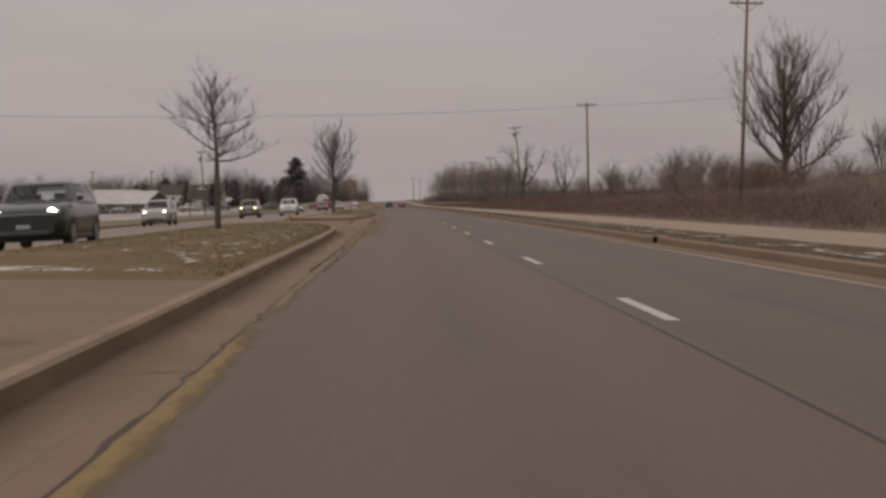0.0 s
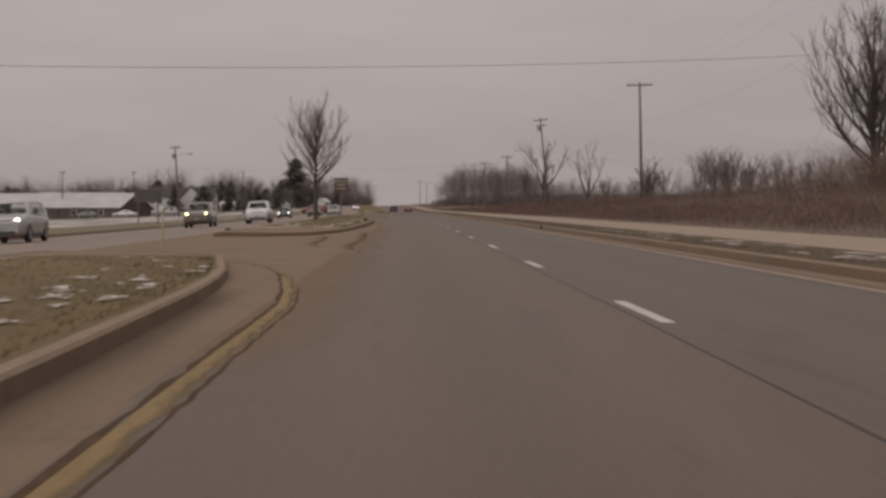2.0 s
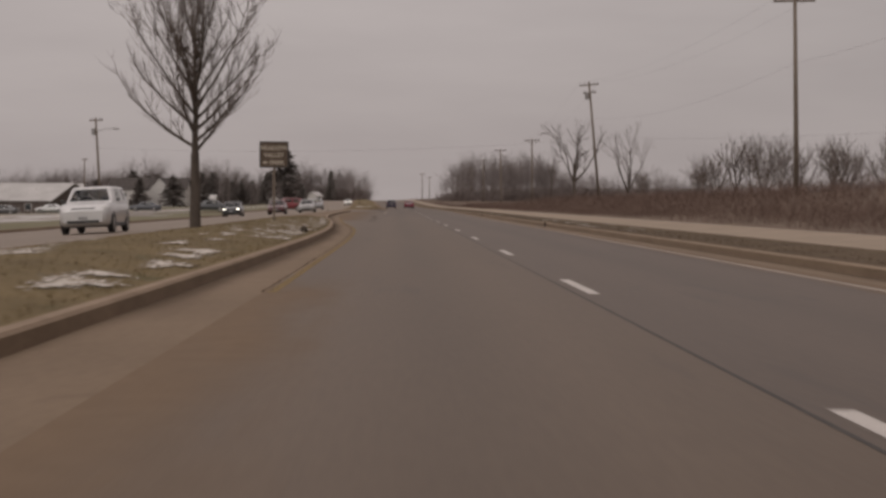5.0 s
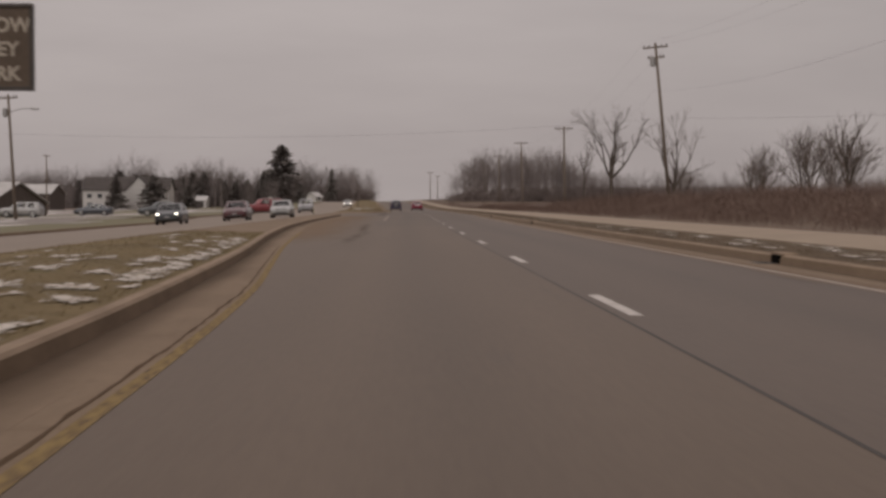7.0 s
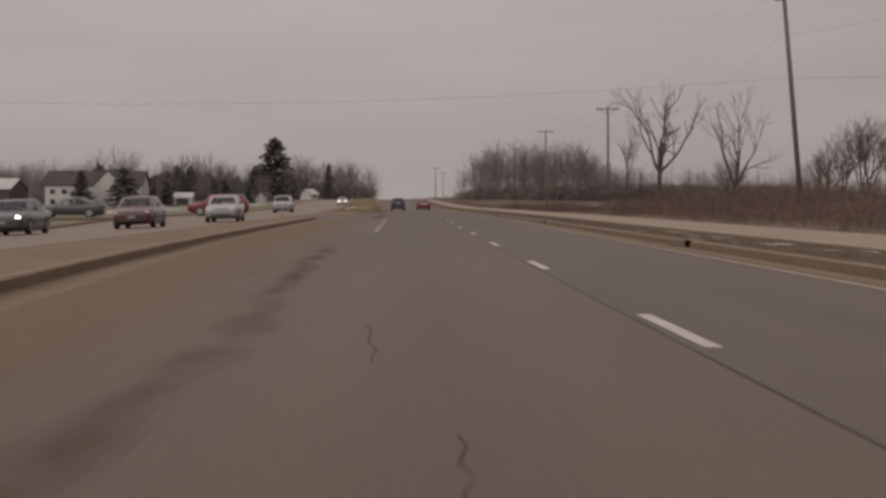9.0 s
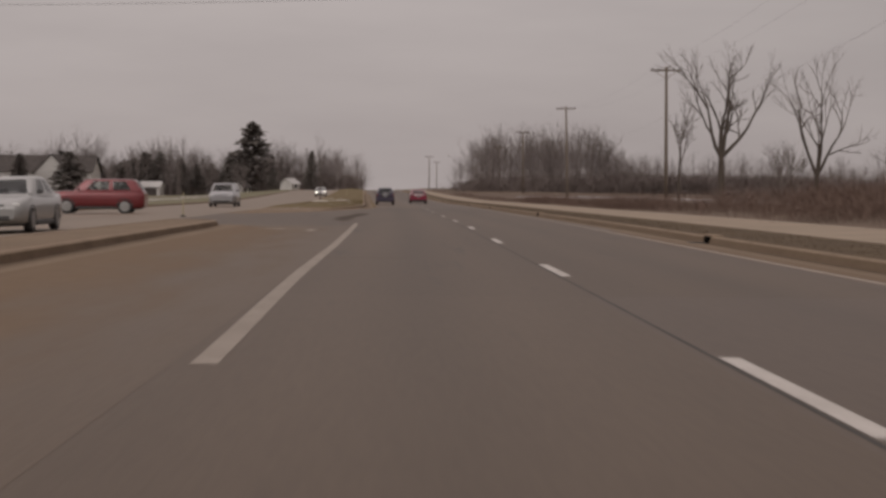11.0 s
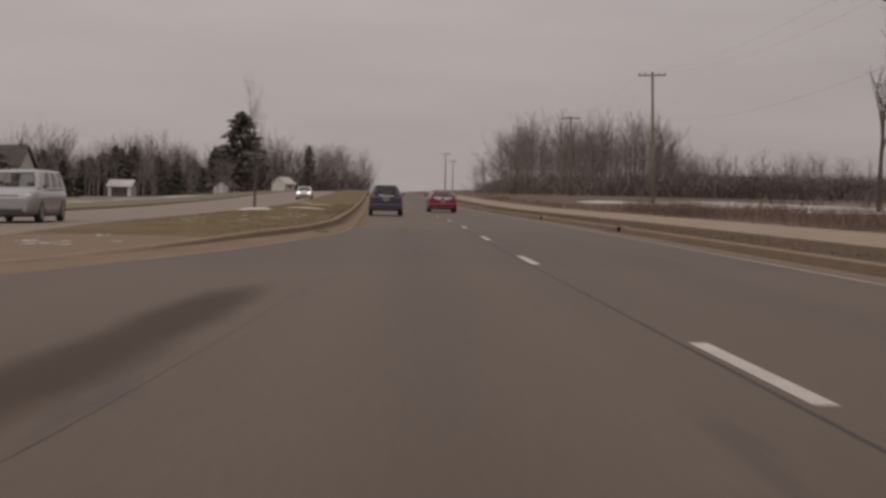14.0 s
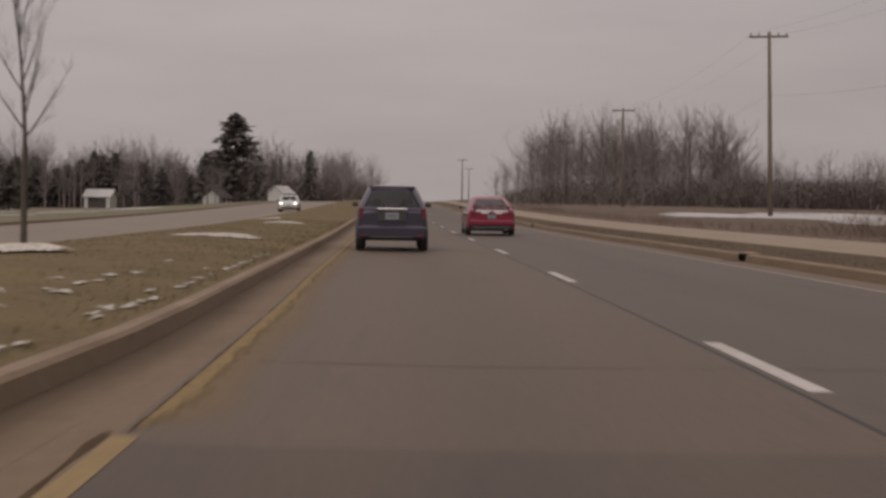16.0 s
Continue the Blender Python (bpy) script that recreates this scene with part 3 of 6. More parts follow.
path = tagged(mesh_ob("pavement", *strip(span(-140, 640, 2.0), (kr(6.75), 0.10), (kr(6.75), 0.20), (kr(9.25), 0.315), (kr(9.25), 0.15)), M_WALK), "pale concrete footpath beside the road", "pavement", kind="structure")
lawn_v = strip(span(212, 640, 6), (-60, lambda y: land_left(-60, y) + 0.03), (-45, lambda y: land_left(-45, y) + 0.03), (-32, lambda y: land_left(-32, y) + 0.03), (-26, lambda y: land_left(-26, y) + 0.04), (-23, lambda y: land_left(-23, y) + 0.05), (-21.16, lambda y: opp(-21, y) + 0.145))
tagged(mesh_ob("lawn", *lawn_v, M_LAWN), "patchy green-brown lawn beside the road", "lawn", kind="structure")
lot_v = strip(span(20, 420, 10), *[(u, lambda y, u=u: land_left(u, y) + 0.03) for u in (-130, -100, -80, -65, -50, -40, -32, -27)])
tagged(mesh_ob("parking_lot", *lot_v, M_PARK), "asphalt parking lot with patches of snow", "parking lot", kind="structure")

# painted lines
def paint(name, u0, u1, y0, y1, material, label, z=0.003, step=1.0):
    f0, f1 = (u0 if callable(u0) else lambda y: u0), (u1 if callable(u1) else lambda y: u1)
    cols = ((f0, lambda y: skin(f0(y), y) + z), (f1, lambda y: skin(f1(y), y) + z))
    return tagged(mesh_ob(name, *strip(span(y0, y1, step), *cols), material, None), label, "road marking", kind="structure")


drift = knots([(-140, 0.46), (-37, 0.46), (0, 0.29), (24, 0.18), (98, 0.18), (150, 0.02), (195, -0.2), (208, -0.23), (243, 0.15), (256, 0.02), (640, 0.02)])
for k in range(-8, 52):
    y = {18: 218.05, 19: 229.3}.get(k, 12.19 * k + drift(12.19 * k))
    a = 0.0 if k not in (18, 19, 20) else -0.03
    d = mesh_ob("lane_dash", *strip(span(y - 3.05, y, 1.0), (a - 0.025, -0.0135), (a + 0.115, -0.0135)), M_WHITE, road)
gap = knots([(-140, -0.27), (-28, -0.26), (-19, -0.28), (-5, -0.18), (0, -0.15), (30, -0.14), (77, -0.19), (87, -0.16), (127, -0.15), (150, -0.09), (178, -0.05), (187, -0.06), (197, -0.11), (206, -0.16), (225, -0.14), (244, -0.10), (640, -0.10)])
joint = paint("joint", lambda y: gap(y) - 0.018, lambda y: gap(y) + 0.018, -140, 640, M_TAR, "dark tar-filled joint between the lanes", 0.0015)
edge_r = knots([(-140, 3.55), (90, 3.58), (150, 3.68), (212, 3.80), (235, 3.92), (640, 4.0)])
paint("edge_line", edge_r, lambda y: edge_r(y) + 0.10, -140, 640, M_EDGE, "worn white edge line")
nose = knots([(-6, 0.0), (-1, 0.02), (1, -0.06), (4, -0.3), (7, -0.62), (9, -0.95), (10.6, -1.4), (12, -1.9), (12.8, -2.5)])
yel = knots([(-140, -0.02), (-46, 0.0), (-32, 0.03), (-20, 0.12), (10, 0.12), (58, 0.0), (90, -0.04), (135, -0.06)])
yel_w = knots([(-140, 0.16), (-46, 0.16), (-30, 0.14), (-18, 0.10), (60, 0.10), (135, 0.10)])
paint("edge_line", lambda y: left_edge(y) + yel(y), lambda y: left_edge(y) + yel(y) + yel_w(y), 58, 133, M_YELLOW, "worn yellow edge line beside the median")
paint("edge_line", lambda y: left_edge(y) - 0.01, lambda y: left_edge(y) + 0.11, 252.5, 263.2, M_YELLOWPALE, "faded ochre-yellow edge line beside the median", step=0.5)
paint("gutter_lip", lambda y: left_edge(y) - 0.03, lambda y: left_edge(y) + 0.04, 240, 252.4, M_WALK, "pale worn lip where the gutter meets the asphalt", step=0.5)
bay = knots([(170, -3.30), (180, -3.42), (190, -3.45), (194, -3.50), (200, -3.57), (210, -3.70)])
paint("lane_line", lambda y: bay(y) - 0.085, lambda y: bay(y) + 0.085, 170, 209.8, M_WHITEOLD, "solid white line of the turning lane")


def wander(name, pts, w, seed, label, material=None, z=0.002, jit=0.022):
    """A thin ragged line through (u, y) points."""
    rng = random.Random(seed)
    fine = []
    for (u0, y0), (u1, y1) in zip(pts, pts[1:]):
        n = max(2, int(math.hypot(u1 - u0, y1 - y0) / 0.3))
        fine += [(u0 + (u1 - u0) * i / n + rng.gauss(0, jit), y0 + (y1 - y0) * i / n + rng.gauss(0, jit)) for i in range(n)]
    fine.append(pts[-1])
    v, f = [], []
    for i, (u, y) in enumerate(fine):
        a, b = fine[max(0, i - 1)], fine[min(len(fine) - 1, i + 1)]
        d = Vector((b[0] - a[0], b[1] - a[1], 0)).normalized()
        k = w * rng.uniform(0.25, 1.0)
        v += [at(u - d.y * k, y + d.x * k, skin(u - d.y * k, y + d.x * k) + z), at(u + d.y * k, y - d.x * k, skin(u + d.y * k, y - d.x * k) + z)]
        if i:
            f.append((2 * i - 2, 2 * i - 1, 2 * i + 1, 2 * i))
    return tagged(mesh_ob(name, v, f, material or M_SEAM), label, "crack", kind="structure")


for off, wd, sd, tip in ((0.055, 0.042, 101, 12.6), (0.275, 0.024, 102, 3)):
    wander("seam", [(edge(y) + off - 0.12 + yel(y), y) for y in span(-30, -6, 2)], wd, sd, "dark stained seam beside the yellow line", jit=0.010)
    wander("seam", [(edge(y) + nose(y) + off, y) for y in span(-6, tip, 0.7)], wd, sd + 10, "dark stained seam beside the yellow line", jit=0.008)
wander("seam", [(edge(y) + yel(y) - 0.065, y) for y in span(58, 116, 2)], 0.021, 121, "dark stained seam beside the yellow line", jit=0.010)
wander("seam", [(edge(y) + yel(y) - 0.02, y) for y in span(-60, -30, 2)], 0.028, 106, "thin dark seam beside the yellow line", M_DIRT, jit=0.022)
joint_a = [(-3.44, 17.6), (-3.66, 19.1), (-3.79, 21.0), (-3.86, 23.5), (-3.83, 26), (-3.72, 29.5), (-3.75, 32.8), (-3.81, 36), (-3.9, 41), (-4.1, 47)]
joint_b = [(-4.70, 22), (-4.90, 24), (-5.05, 26.5), (-5.0, 30), (-5.1, 34), (-5.45, 38)]
wander("seam", joint_a, 0.045, 4, "dark ragged seam at the median crossing", jit=0.03)
wander("seam", joint_b, 0.04, 5, "dark ragged seam at the median crossing", jit=0.03)
wander("seam", [(-9.5, 27.2), (-4.0, 27.0)], 0.012, 6, "straight slab joint in the crossing concrete", jit=0.01)
wander("seam", [(-9.5, 30.5), (-3.6, 30.4)], 0.012, 7, "straight slab joint in the crossing concrete", jit=0.01)
wander("crack", [(-4.9, -43.2), (-3.75, -43.0)], 0.022, 8, "dark slab joint across the gutter", M_DIRT, jit=0.01)
wander("crack", [(-4.8, -38), (-3.8, -37.6)], 0.012, 9, "dark slab joint across the gutter", jit=0.01)
for i, y in enumerate(span(-31, 8, 4.5) + span(60, 125, 4.5) + span(257, 320, 4.5)):
    wander("crack", [(left_edge(y) - 1.0, y), (left_edge(y) - 0.02, y)], 0.009, 20 + i, "thin slab joint across the gutter", jit=0.01)
wander("crack", [(-2.43, 130.1), (-2.47, 131.2), (-2.56, 132.8)], 0.013, 10, "short wandering crack in the asphalt", M_DIRT, jit=0.03)
wander("crack", [(-2.02, 125.2), (-1.98, 126.2), (-2.0, 127.2)], 0.011, 11, "short wandering crack in the asphalt", M_DIRT, jit=0.03)
wander("crack", [(-4.6, 184.3), (-3.5, 184.1), (-2.0, 184.4)], 0.02, 13, "crack across the turning lane", jit=0.04)
wander("crack", [(-4.0, 199.0), (-3.3, 198.8)], 0.02, 14, "crack across the turning lane", jit=0.03)
wander("crack", [(-4.2, 237.5), (-3.9, 237.4)], 0.02, 15, "short crack in the asphalt", jit=0.03)
wander("seam", [(-3.4, 266.3), (-2, 266.2), (0, 266.3), (4, 266.2)], 0.012, 16, "fine paving seam across the lanes", jit=0.01)
# turning arrow in the bay
arrow = [(-4.75, 199.0), (-4.55, 199.0), (-4.5, 201.6), (-4.62, 202.6), (-5.0, 203.1), (-5.5, 203.2), (-5.5, 203.9), (-6.3, 202.95), (-5.5, 202.0), (-5.5, 202.7), (-5.05, 202.6), (-4.78, 202.2), (-4.72, 201.5)]
tagged(mesh_ob("turn_arrow", [at(u, 201.0 + (y - 201.8) * 0.6, skin(u, y) + 0.003) for u, y in arrow], [(0, 1, 2, 12), (2, 3, 11, 12), (3, 4, 10, 11), (4, 5, 9, 10), (5, 6, 7), (5, 7, 9), (7, 8, 9)], M_WHITEOLD), "white painted left-turn arrow on the asphalt", "road marking", kind="structure")

wander("seam", [(left_edge(y) - 0.05, y) for y in span(252.5, 263.3, 1.0)], 0.035, 90, "dark stained seam beside the yellow line", jit=0.006)
wander("seam", [(left_edge(y) + 0.045, y) for y in span(263.3, 330, 1.5)], 0.016, 92, "thin seam between asphalt and gutter", jit=0.004)


def sand(name, inner, outer, y0, y1, label, material=None, lead=4.0, lift=0.001, most=1.0):
    """Fine sand drifted over the paving, thinning out towards its outer edge."""
    rows = span(y0, y1, 1.0)
    cover = (1.0, 0.75, 0.35, 0.0)
    v, c = [], []
    for y in rows:
        for i, k in enumerate((0.0, 0.33, 0.66, 1.0)):
            u = inner(y) + (outer(y) - inner(y)) * k
            v.append(at(u, y, skin(u, y) + lift))
            c.append(most * cover[i] * min(1, (y - y0) / lead + 0.02, (y1 - y) / 4))
    ob = mesh_ob(name, v, [(i * 4 + j, i * 4 + j + 1, (i + 1) * 4 + j + 1, (i + 1) * 4 + j) for i in range(len(rows) - 1) for j in range(3)], material or M_SAND)
    ob.data.attributes.new("cover", "FLOAT", "POINT").data.foreach_set("value", c)
    along_road(ob)
    return tagged(ob, label, "sand", kind="structure")


sand("sand", lambda y: left_edge(y) - 0.05, lambda y: min(-2.62, left_edge(y) + 1.3), -8, 62, "thin drift of road sand spilling from the median crossing")
sand("sand", lambda y: left_edge(y) - 0.05, lambda y: -3.5, 118, 206, "brown road sand lying over the turning bay", None, 12.0)
sand("sand", lambda y: 4.03 + KR(y), lambda y: 3.3 + KR(y), -60, 205, "thin drift of road sand beside the gutter", M_SANDR)
sand("sand", lambda y: left_edge(y) + 0.06, lambda y: left_edge(y) + 0.62, 263.02, 420, "ochre drift of road sand along the gutter", M_SANDY, 0.05)
for lo, hi, line in ((-60, 4, A_R), (52, 205, B_R), (256, 420, C_R)):
    sand("gutter_grit", lambda y, line=line: line(y) - 0.02, lambda y, line=line: line(y) + 0.5, lo, hi, "damp dark grit lying along the gutter", M_GRIT)
sand("gutter_grit", lambda y: 4.63 + KR(y), lambda y: 4.25 + KR(y), -60, 420, "damp dark grit lying along the gutter", M_GRIT)
for pts, wide in ((joint_a, 0.42), (joint_b, 0.45)):
    mid = knots([(y, u) for u, y in pts])
    sand("stain", mid, lambda y, mid=mid, wide=wide: mid(y) - wide, pts[0][1], pts[-1][1], "brown damp stain spreading from a seam", M_STAIN, 4.0, 0.0016)
M_SMEAR = dusted(M_ASPHALTD, "tyre_darkened_asphalt", (0.056, 0.042, 0.031), (0.072, 0.054, 0.041), (0.8, 0.25, 0.8), 0.4)
sweep = knots([(208, -3.9), (212, -4.2), (217, -4.37), (221, -4.43), (226, -4.15), (230, -3.95), (236, -3.7)])
for side in (-1, 1):
    sand("stain", sweep, lambda y, side=side: sweep(y) + side * 0.6, 209, 236, "dark band worn by turning tyres across the asphalt", M_SMEAR, 12.0, 0.0018)
# rubbed paint and tyre wear that thins out to nothing
for y0, y1, w0, material, label, lead in ((-140, -38.2, 1.7, M_YELLOWWORN, "rubbed ochre-yellow edge line beside the median", 4.0), (-39.5, -16, 1.5, M_TANWORN, "faded tan-yellow edge line beside the median", 2.0), (-22, 8.5, 1.9, M_YELLOWWORN, "rubbed ochre-yellow line curving round the median nose", 6.0)):
    line = sand("edge_line", lambda y: left_edge(y) + yel(y) + nose(max(y, -6)) - (0.035 if y > -24 else 0), lambda y, w0=w0: left_edge(y) + yel(y) + nose(max(y, -6)) + w0 * yel_w(y), y0, y1, label, material, lead, 0.0025)
    tagged(line, label, "road marking", kind="structure")
line = sand("edge_line", lambda y: left_edge(y) + 0.05, lambda y: left_edge(y) + 0.27, 263.02, 312, "rubbed ochre-yellow edge line beside the median", M_YELLOWWORN, 0.05, 0.0025)
tagged(line, "rubbed ochre-yellow edge line beside the median", "road marking", kind="structure")
rut = knots([(116, -3.72), (126, -3.70), (132, -3.56), (140, -3.80), (156, -4.0)])
for side in (-1, 1):
    sand("stain", rut, lambda y, side=side: rut(y) + side * 0.30, 116, 156, "soft dark band rubbed by tyres at the bay", M_WEAR, 8.0, 0.0022, 0.34)
near_lawn = strip(span(-100, 206, 6), (-30, lambda y: land_left(-30, y) + 0.03), (-26, lambda y: land_left(-26, y) + 0.04), (-23, lambda y: land_left(-23, y) + 0.05), (-21.16, lambda y: opp(-21, y) + 0.145))
tagged(mesh_ob("lawn", *near_lawn, M_LAWN), "patchy green-brown verge on the far side", "lawn", kind="structure")


# ---- trees, brush and woods ----
def limb(v, f, p, d, length, r0, r1, sides, rng, steps=3, wob=0.12, up=0.0):
    """Adds one tapered, slightly crooked limb; returns the points along it."""
    pts = [p.copy()]
    a = d.orthogonal().normalized()
    b = d.cross(a)
    k0 = len(v)
    for i in range(steps + 1):
        t = i / steps
        r = r0 + (r1 - r0) * t
        for j in range(sides):
            q = 2 * math.pi * j / sides
            v.append(tuple(p + (a * math.cos(q) + b * math.sin(q)) * r))
        if i:
            for j in range(sides):
                m = (j + 1) % sides
                f.append((k0 + (i - 1) * sides + j, k0 + (i - 1) * sides + m, k0 + i * sides + m, k0 + i * sides + j))
        if i < steps:
            d = (d + Vector((rng.uniform(-wob, wob), rng.uniform(-wob, wob), rng.uniform(-wob, wob) + up))).normalized()
            p = p + d * (length / steps)
            pts.append(p.copy())
    return pts, d


def grow(seed, h, r, fork, angle, kids, levels, shrink=0.62, up=0.08, fine=3, first=None, bushy=1.0, reach=1.0, leader=1.0, stout=0, dirs=None):
    """A bare tree: (trunk mesh, crown mesh)."""
    rng = random.Random(seed)
    tv, tf, lv, lf, cv, cf = [], [], [], [], [], []
    pts, d = limb(tv, tf, Vector((0, 0, -0.15)), Vector((0, 0, 1)), h * fork + 0.15, r * 1.25, r * 0.8, 10, rng, 4, 0.03)

    def sub(p, d, length, rad, level):
        sides = 6 if level == 1 else 4 if level == 2 else 3
        tip = rad * (0.45 if level < levels else 0.3)
        mv, mf = (lv, lf) if level <= stout else (cv, cf)
        pts, dd = limb(mv, mf, p, d, length, rad, tip, sides, rng, 4 if level < 3 else fine, 0.16, up)
        if level >= levels:
            return
        n = max(2, round(kids * (1.0 if level < 2 else bushy) * rng.uniform(0.8, 1.2)))
        for i in range(n):
            t = 0.35 + 0.65 * (i + 0.7) / n
            q = pts[min(len(pts) - 1, int(t * (len(pts) - 1) + 0.5))]
            ax = dd.orthogonal().normalized()
            ax.rotate(Matrix.Rotation(rng.uniform(0, 6.28), 3, dd))
            nd = dd.copy()
            nd.rotate(Matrix.Rotation(radians(rng.uniform(18, 50)), 3, ax))
            sub(q, nd, length * shrink * rng.uniform(0.75, 1.2), rad * (0.62 if level < 3 else 0.6), level + 1)
        sub(pts[-1], dd, length * shrink, tip, level + 1)
    n0 = first or kids
    for az, tilt, k in dirs or ():
        az, tilt = radians(az), radians(tilt)
        sub(pts[-1] - Vector((0, 0, 0.1)), Vector((math.cos(az) * math.sin(tilt), math.sin(az) * math.sin(tilt), math.cos(tilt))), h * (1 - fork) * k, r * 0.62, 1)
    for i in range(0 if dirs else n0):
        q = 2 * math.pi * (i + rng.uniform(-0.25, 0.25)) / n0
        a = radians(angle * rng.uniform(0.55, 1.2))
        dirn = Vector((math.cos(q) * math.sin(a), math.sin(q) * math.sin(a), math.cos(a)))
        sub(pts[-1] - Vector((0, 0, rng.uniform(0, 0.25) * h * fork)), dirn, h * (1 - fork) * rng.uniform(0.40, 0.5) * reach, r * 0.55, 1)
    if not dirs:
        sub(pts[-1], d, h * (1 - fork) * 0.48 * leader, r * 0.7, 1)
    return (tv, tf), join((lv, lf), (cv, cf)), len(lf)


def darken(me, count):
    """The first faces of a crown are its stout limbs, in bark."""
    me.materials.append(M_BARK)
    me.polygons.foreach_set("material_index", [1] * count + [0] * (len(me.polygons) - count))


def tree(name, x, y, z, meshes, label, turn=0, group="", material=None):
    t = thing(name, pose(x, y, z, 0, 0, turn), label, "tree", group)
    part("trunk", meshes[0], M_BARK, t, smooth=True)
    c = part("crown", meshes[1], material or M_TWIG, t)
    darken(c.data, meshes[2])
    return t


def on_ground(x, y):
    return height(x - lane(y), y) + rise(y)


def crowned(seed, h, r, base, width, limbs, twigs=9, rise_to=34, depth=2, wob=0.10, droop=36):
    """A bare tree with a tall leader and rising limbs that fill an egg-shaped crown of the given width."""
    rng = random.Random(seed)
    tv, tf, lv, lf, cv, cf = [], [], [], [], [], []
    pts, d = limb(tv, tf, Vector((0, 0, -0.15)), Vector((0, 0, 1)), base + 0.15, r * 1.2, r * 0.85, 10, rng, 4, 0.02)
    top = pts[-1]
    span_z = h - base
    spine, _ = limb(lv, lf, top, Vector((0, 0, 1)), span_z * 0.80, r * 0.75, r * 0.10, 6, rng, 8, 0.05, 0.06)

    def egg(t):
        return width / 2 * (math.sin(math.pi * min(1, (t + 0.10) / 1.12)) ** 0.7) if t < 1 else 0.1

    def twigging(p, d, length, rad, level):
        q, dd = limb(cv, cf, p, d, length, rad, rad * 0.3, 3, rng, 3, 0.14, 0.10)
        if level:
            for _ in range(rng.choice((2, 3, 3, 4))):
                m = q[rng.choice((1, 2, 2, 3))]
                nd = (dd + Vector((rng.gauss(0, 0.42), rng.gauss(0, 0.42), rng.gauss(0.12, 0.25)))).normalized()
                twigging(m, nd, length * rng.uniform(0.45, 0.75), rad * 0.6, level - 1)
    for i in range(limbs):
        t = (i + rng.uniform(0, 0.8)) / limbs * 0.85
        q = i * 2.4 + rng.uniform(-0.5, 0.5)
        k = t * 0.9 * 8
        a, b = spine[int(k)], spine[min(8, int(k) + 1)]
        p0 = a.lerp(b, k - int(k))
        slope = radians(rise_to + droop * t + rng.uniform(-7, 7))
        tz = min(0.90, t * 0.8 + 0.34)
        out = egg(tz) * rng.uniform(0.8, 1.05)
        d0 = Vector((math.cos(q) * math.cos(slope), math.sin(q) * math.cos(slope), math.sin(slope)))
        length = min(out / max(0.3, math.cos(slope)), (h - p0.z) * 1.02)
        rad = r * (0.40 - 0.24 * t)
        pts2, dd = limb(lv, lf, p0, d0, length, rad, rad * 0.22, 5 if depth > 1 else 3, rng, 6, wob, 0.05)
        for _ in range(twigs):
            m = rng.randrange(1, 7)
            dn = (pts2[m] - pts2[m - 1]).normalized()
            nd = (dn + Vector((rng.gauss(0, 0.38), rng.gauss(0, 0.38), rng.gauss(0.15, 0.25)))).normalized()
            twigging(pts2[m], nd, length * rng.uniform(0.22, 0.42), rad * 0.30, depth)
    for _ in range(twigs * 2):
        m = rng.randrange(3, 9)
        nd = Vector((rng.gauss(0, 0.35), rng.gauss(0, 0.35), 1)).normalized()
        twigging(spine[m], nd, span_z * rng.uniform(0.10, 0.2), r * 0.12, depth)
    return (tv, tf), join((lv, lf), (cv, cf)), len(lf)


tree("street_tree", -5.35, -8.3, 0.22, crowned(11, 5.2, 0.085, 2.1, 2.9, 22, 10, -2, 2, 0.20, 60), "bare young street tree on the grass median")
tree("street_tree", -5.25, 86.0, 0.25, crowned(5, 8.2, 0.15, 2.3, 4.5, 28, 12, 36), "bare egg-shaped tree on the grass median", 40)
tree("sapling", -4.53, 278.0, 0.25, crowned(8, 5.6, 0.045, 1.6, 1.4, 13, 4, 50), "slender bare sapling with upright twigs on the median", 10)
big = crowned(23, 22.3, 0.62, 2.4, 16.0, 28, 11, 40, 2, 0.17, 30)
tree("oak", 58.5, 152, on_ground(58.5, 152), big, "large bare spreading tree behind the brush", 0, "large roadside trees")
open_tree = grow(36, 15.0, 0.36, 0.31, 36, 2, 5, 0.62, 0.07, stout=3, dirs=((178, 34, 0.50), (120, 5, 0.50), (5, 38, 0.52), (-80, 16, 0.42), (60, 30, 0.36)))
tree("elm", 35.0, 304, on_ground(35, 304), open_tree, "dark bare tree with open forked crown", 0, "large roadside trees")
forked = grow(39, 13.5, 0.30, 0.22, 30, 2, 5, 0.64, 0.10, stout=2, dirs=((170, 20, 0.48), (80, 8, 0.52), (0, 26, 0.45), (-90, 24, 0.40)))
tree("elm", 45.5, 306, on_ground(45.5, 306), forked, "bare tree with upright forked limbs behind the brush", 0, "large roadside trees")
thin = grow(35, 10.5, 0.13, 0.45, 16, 3, 4, 0.6, 0.12, first=3)
tree("dead_tree", 30.6, 304, on_ground(30.6, 304), thin, "thin bare dead-looking tree beside a utility pole", 0, "thin trees")
medium = [grow(50 + i, 11 + 1.5 * i, 0.27, 0.18, 27 + 3 * i, 3, 4, 0.64, 0.09, first=4, bushy=1.0, stout=2) for i in range(4)]
lib = []
for i, m in enumerate(medium):
    lib.append([bpy.data.meshes.new("trunk"), bpy.data.meshes.new("crown")])
    for me, (v, f), ma in zip(lib[i], m[:2], (M_BARK, M_TWIG)):
        me.from_pydata(v, [], f)
        me.materials.append(ma)
    darken(lib[i][1], m[2])
rng = random.Random(4)
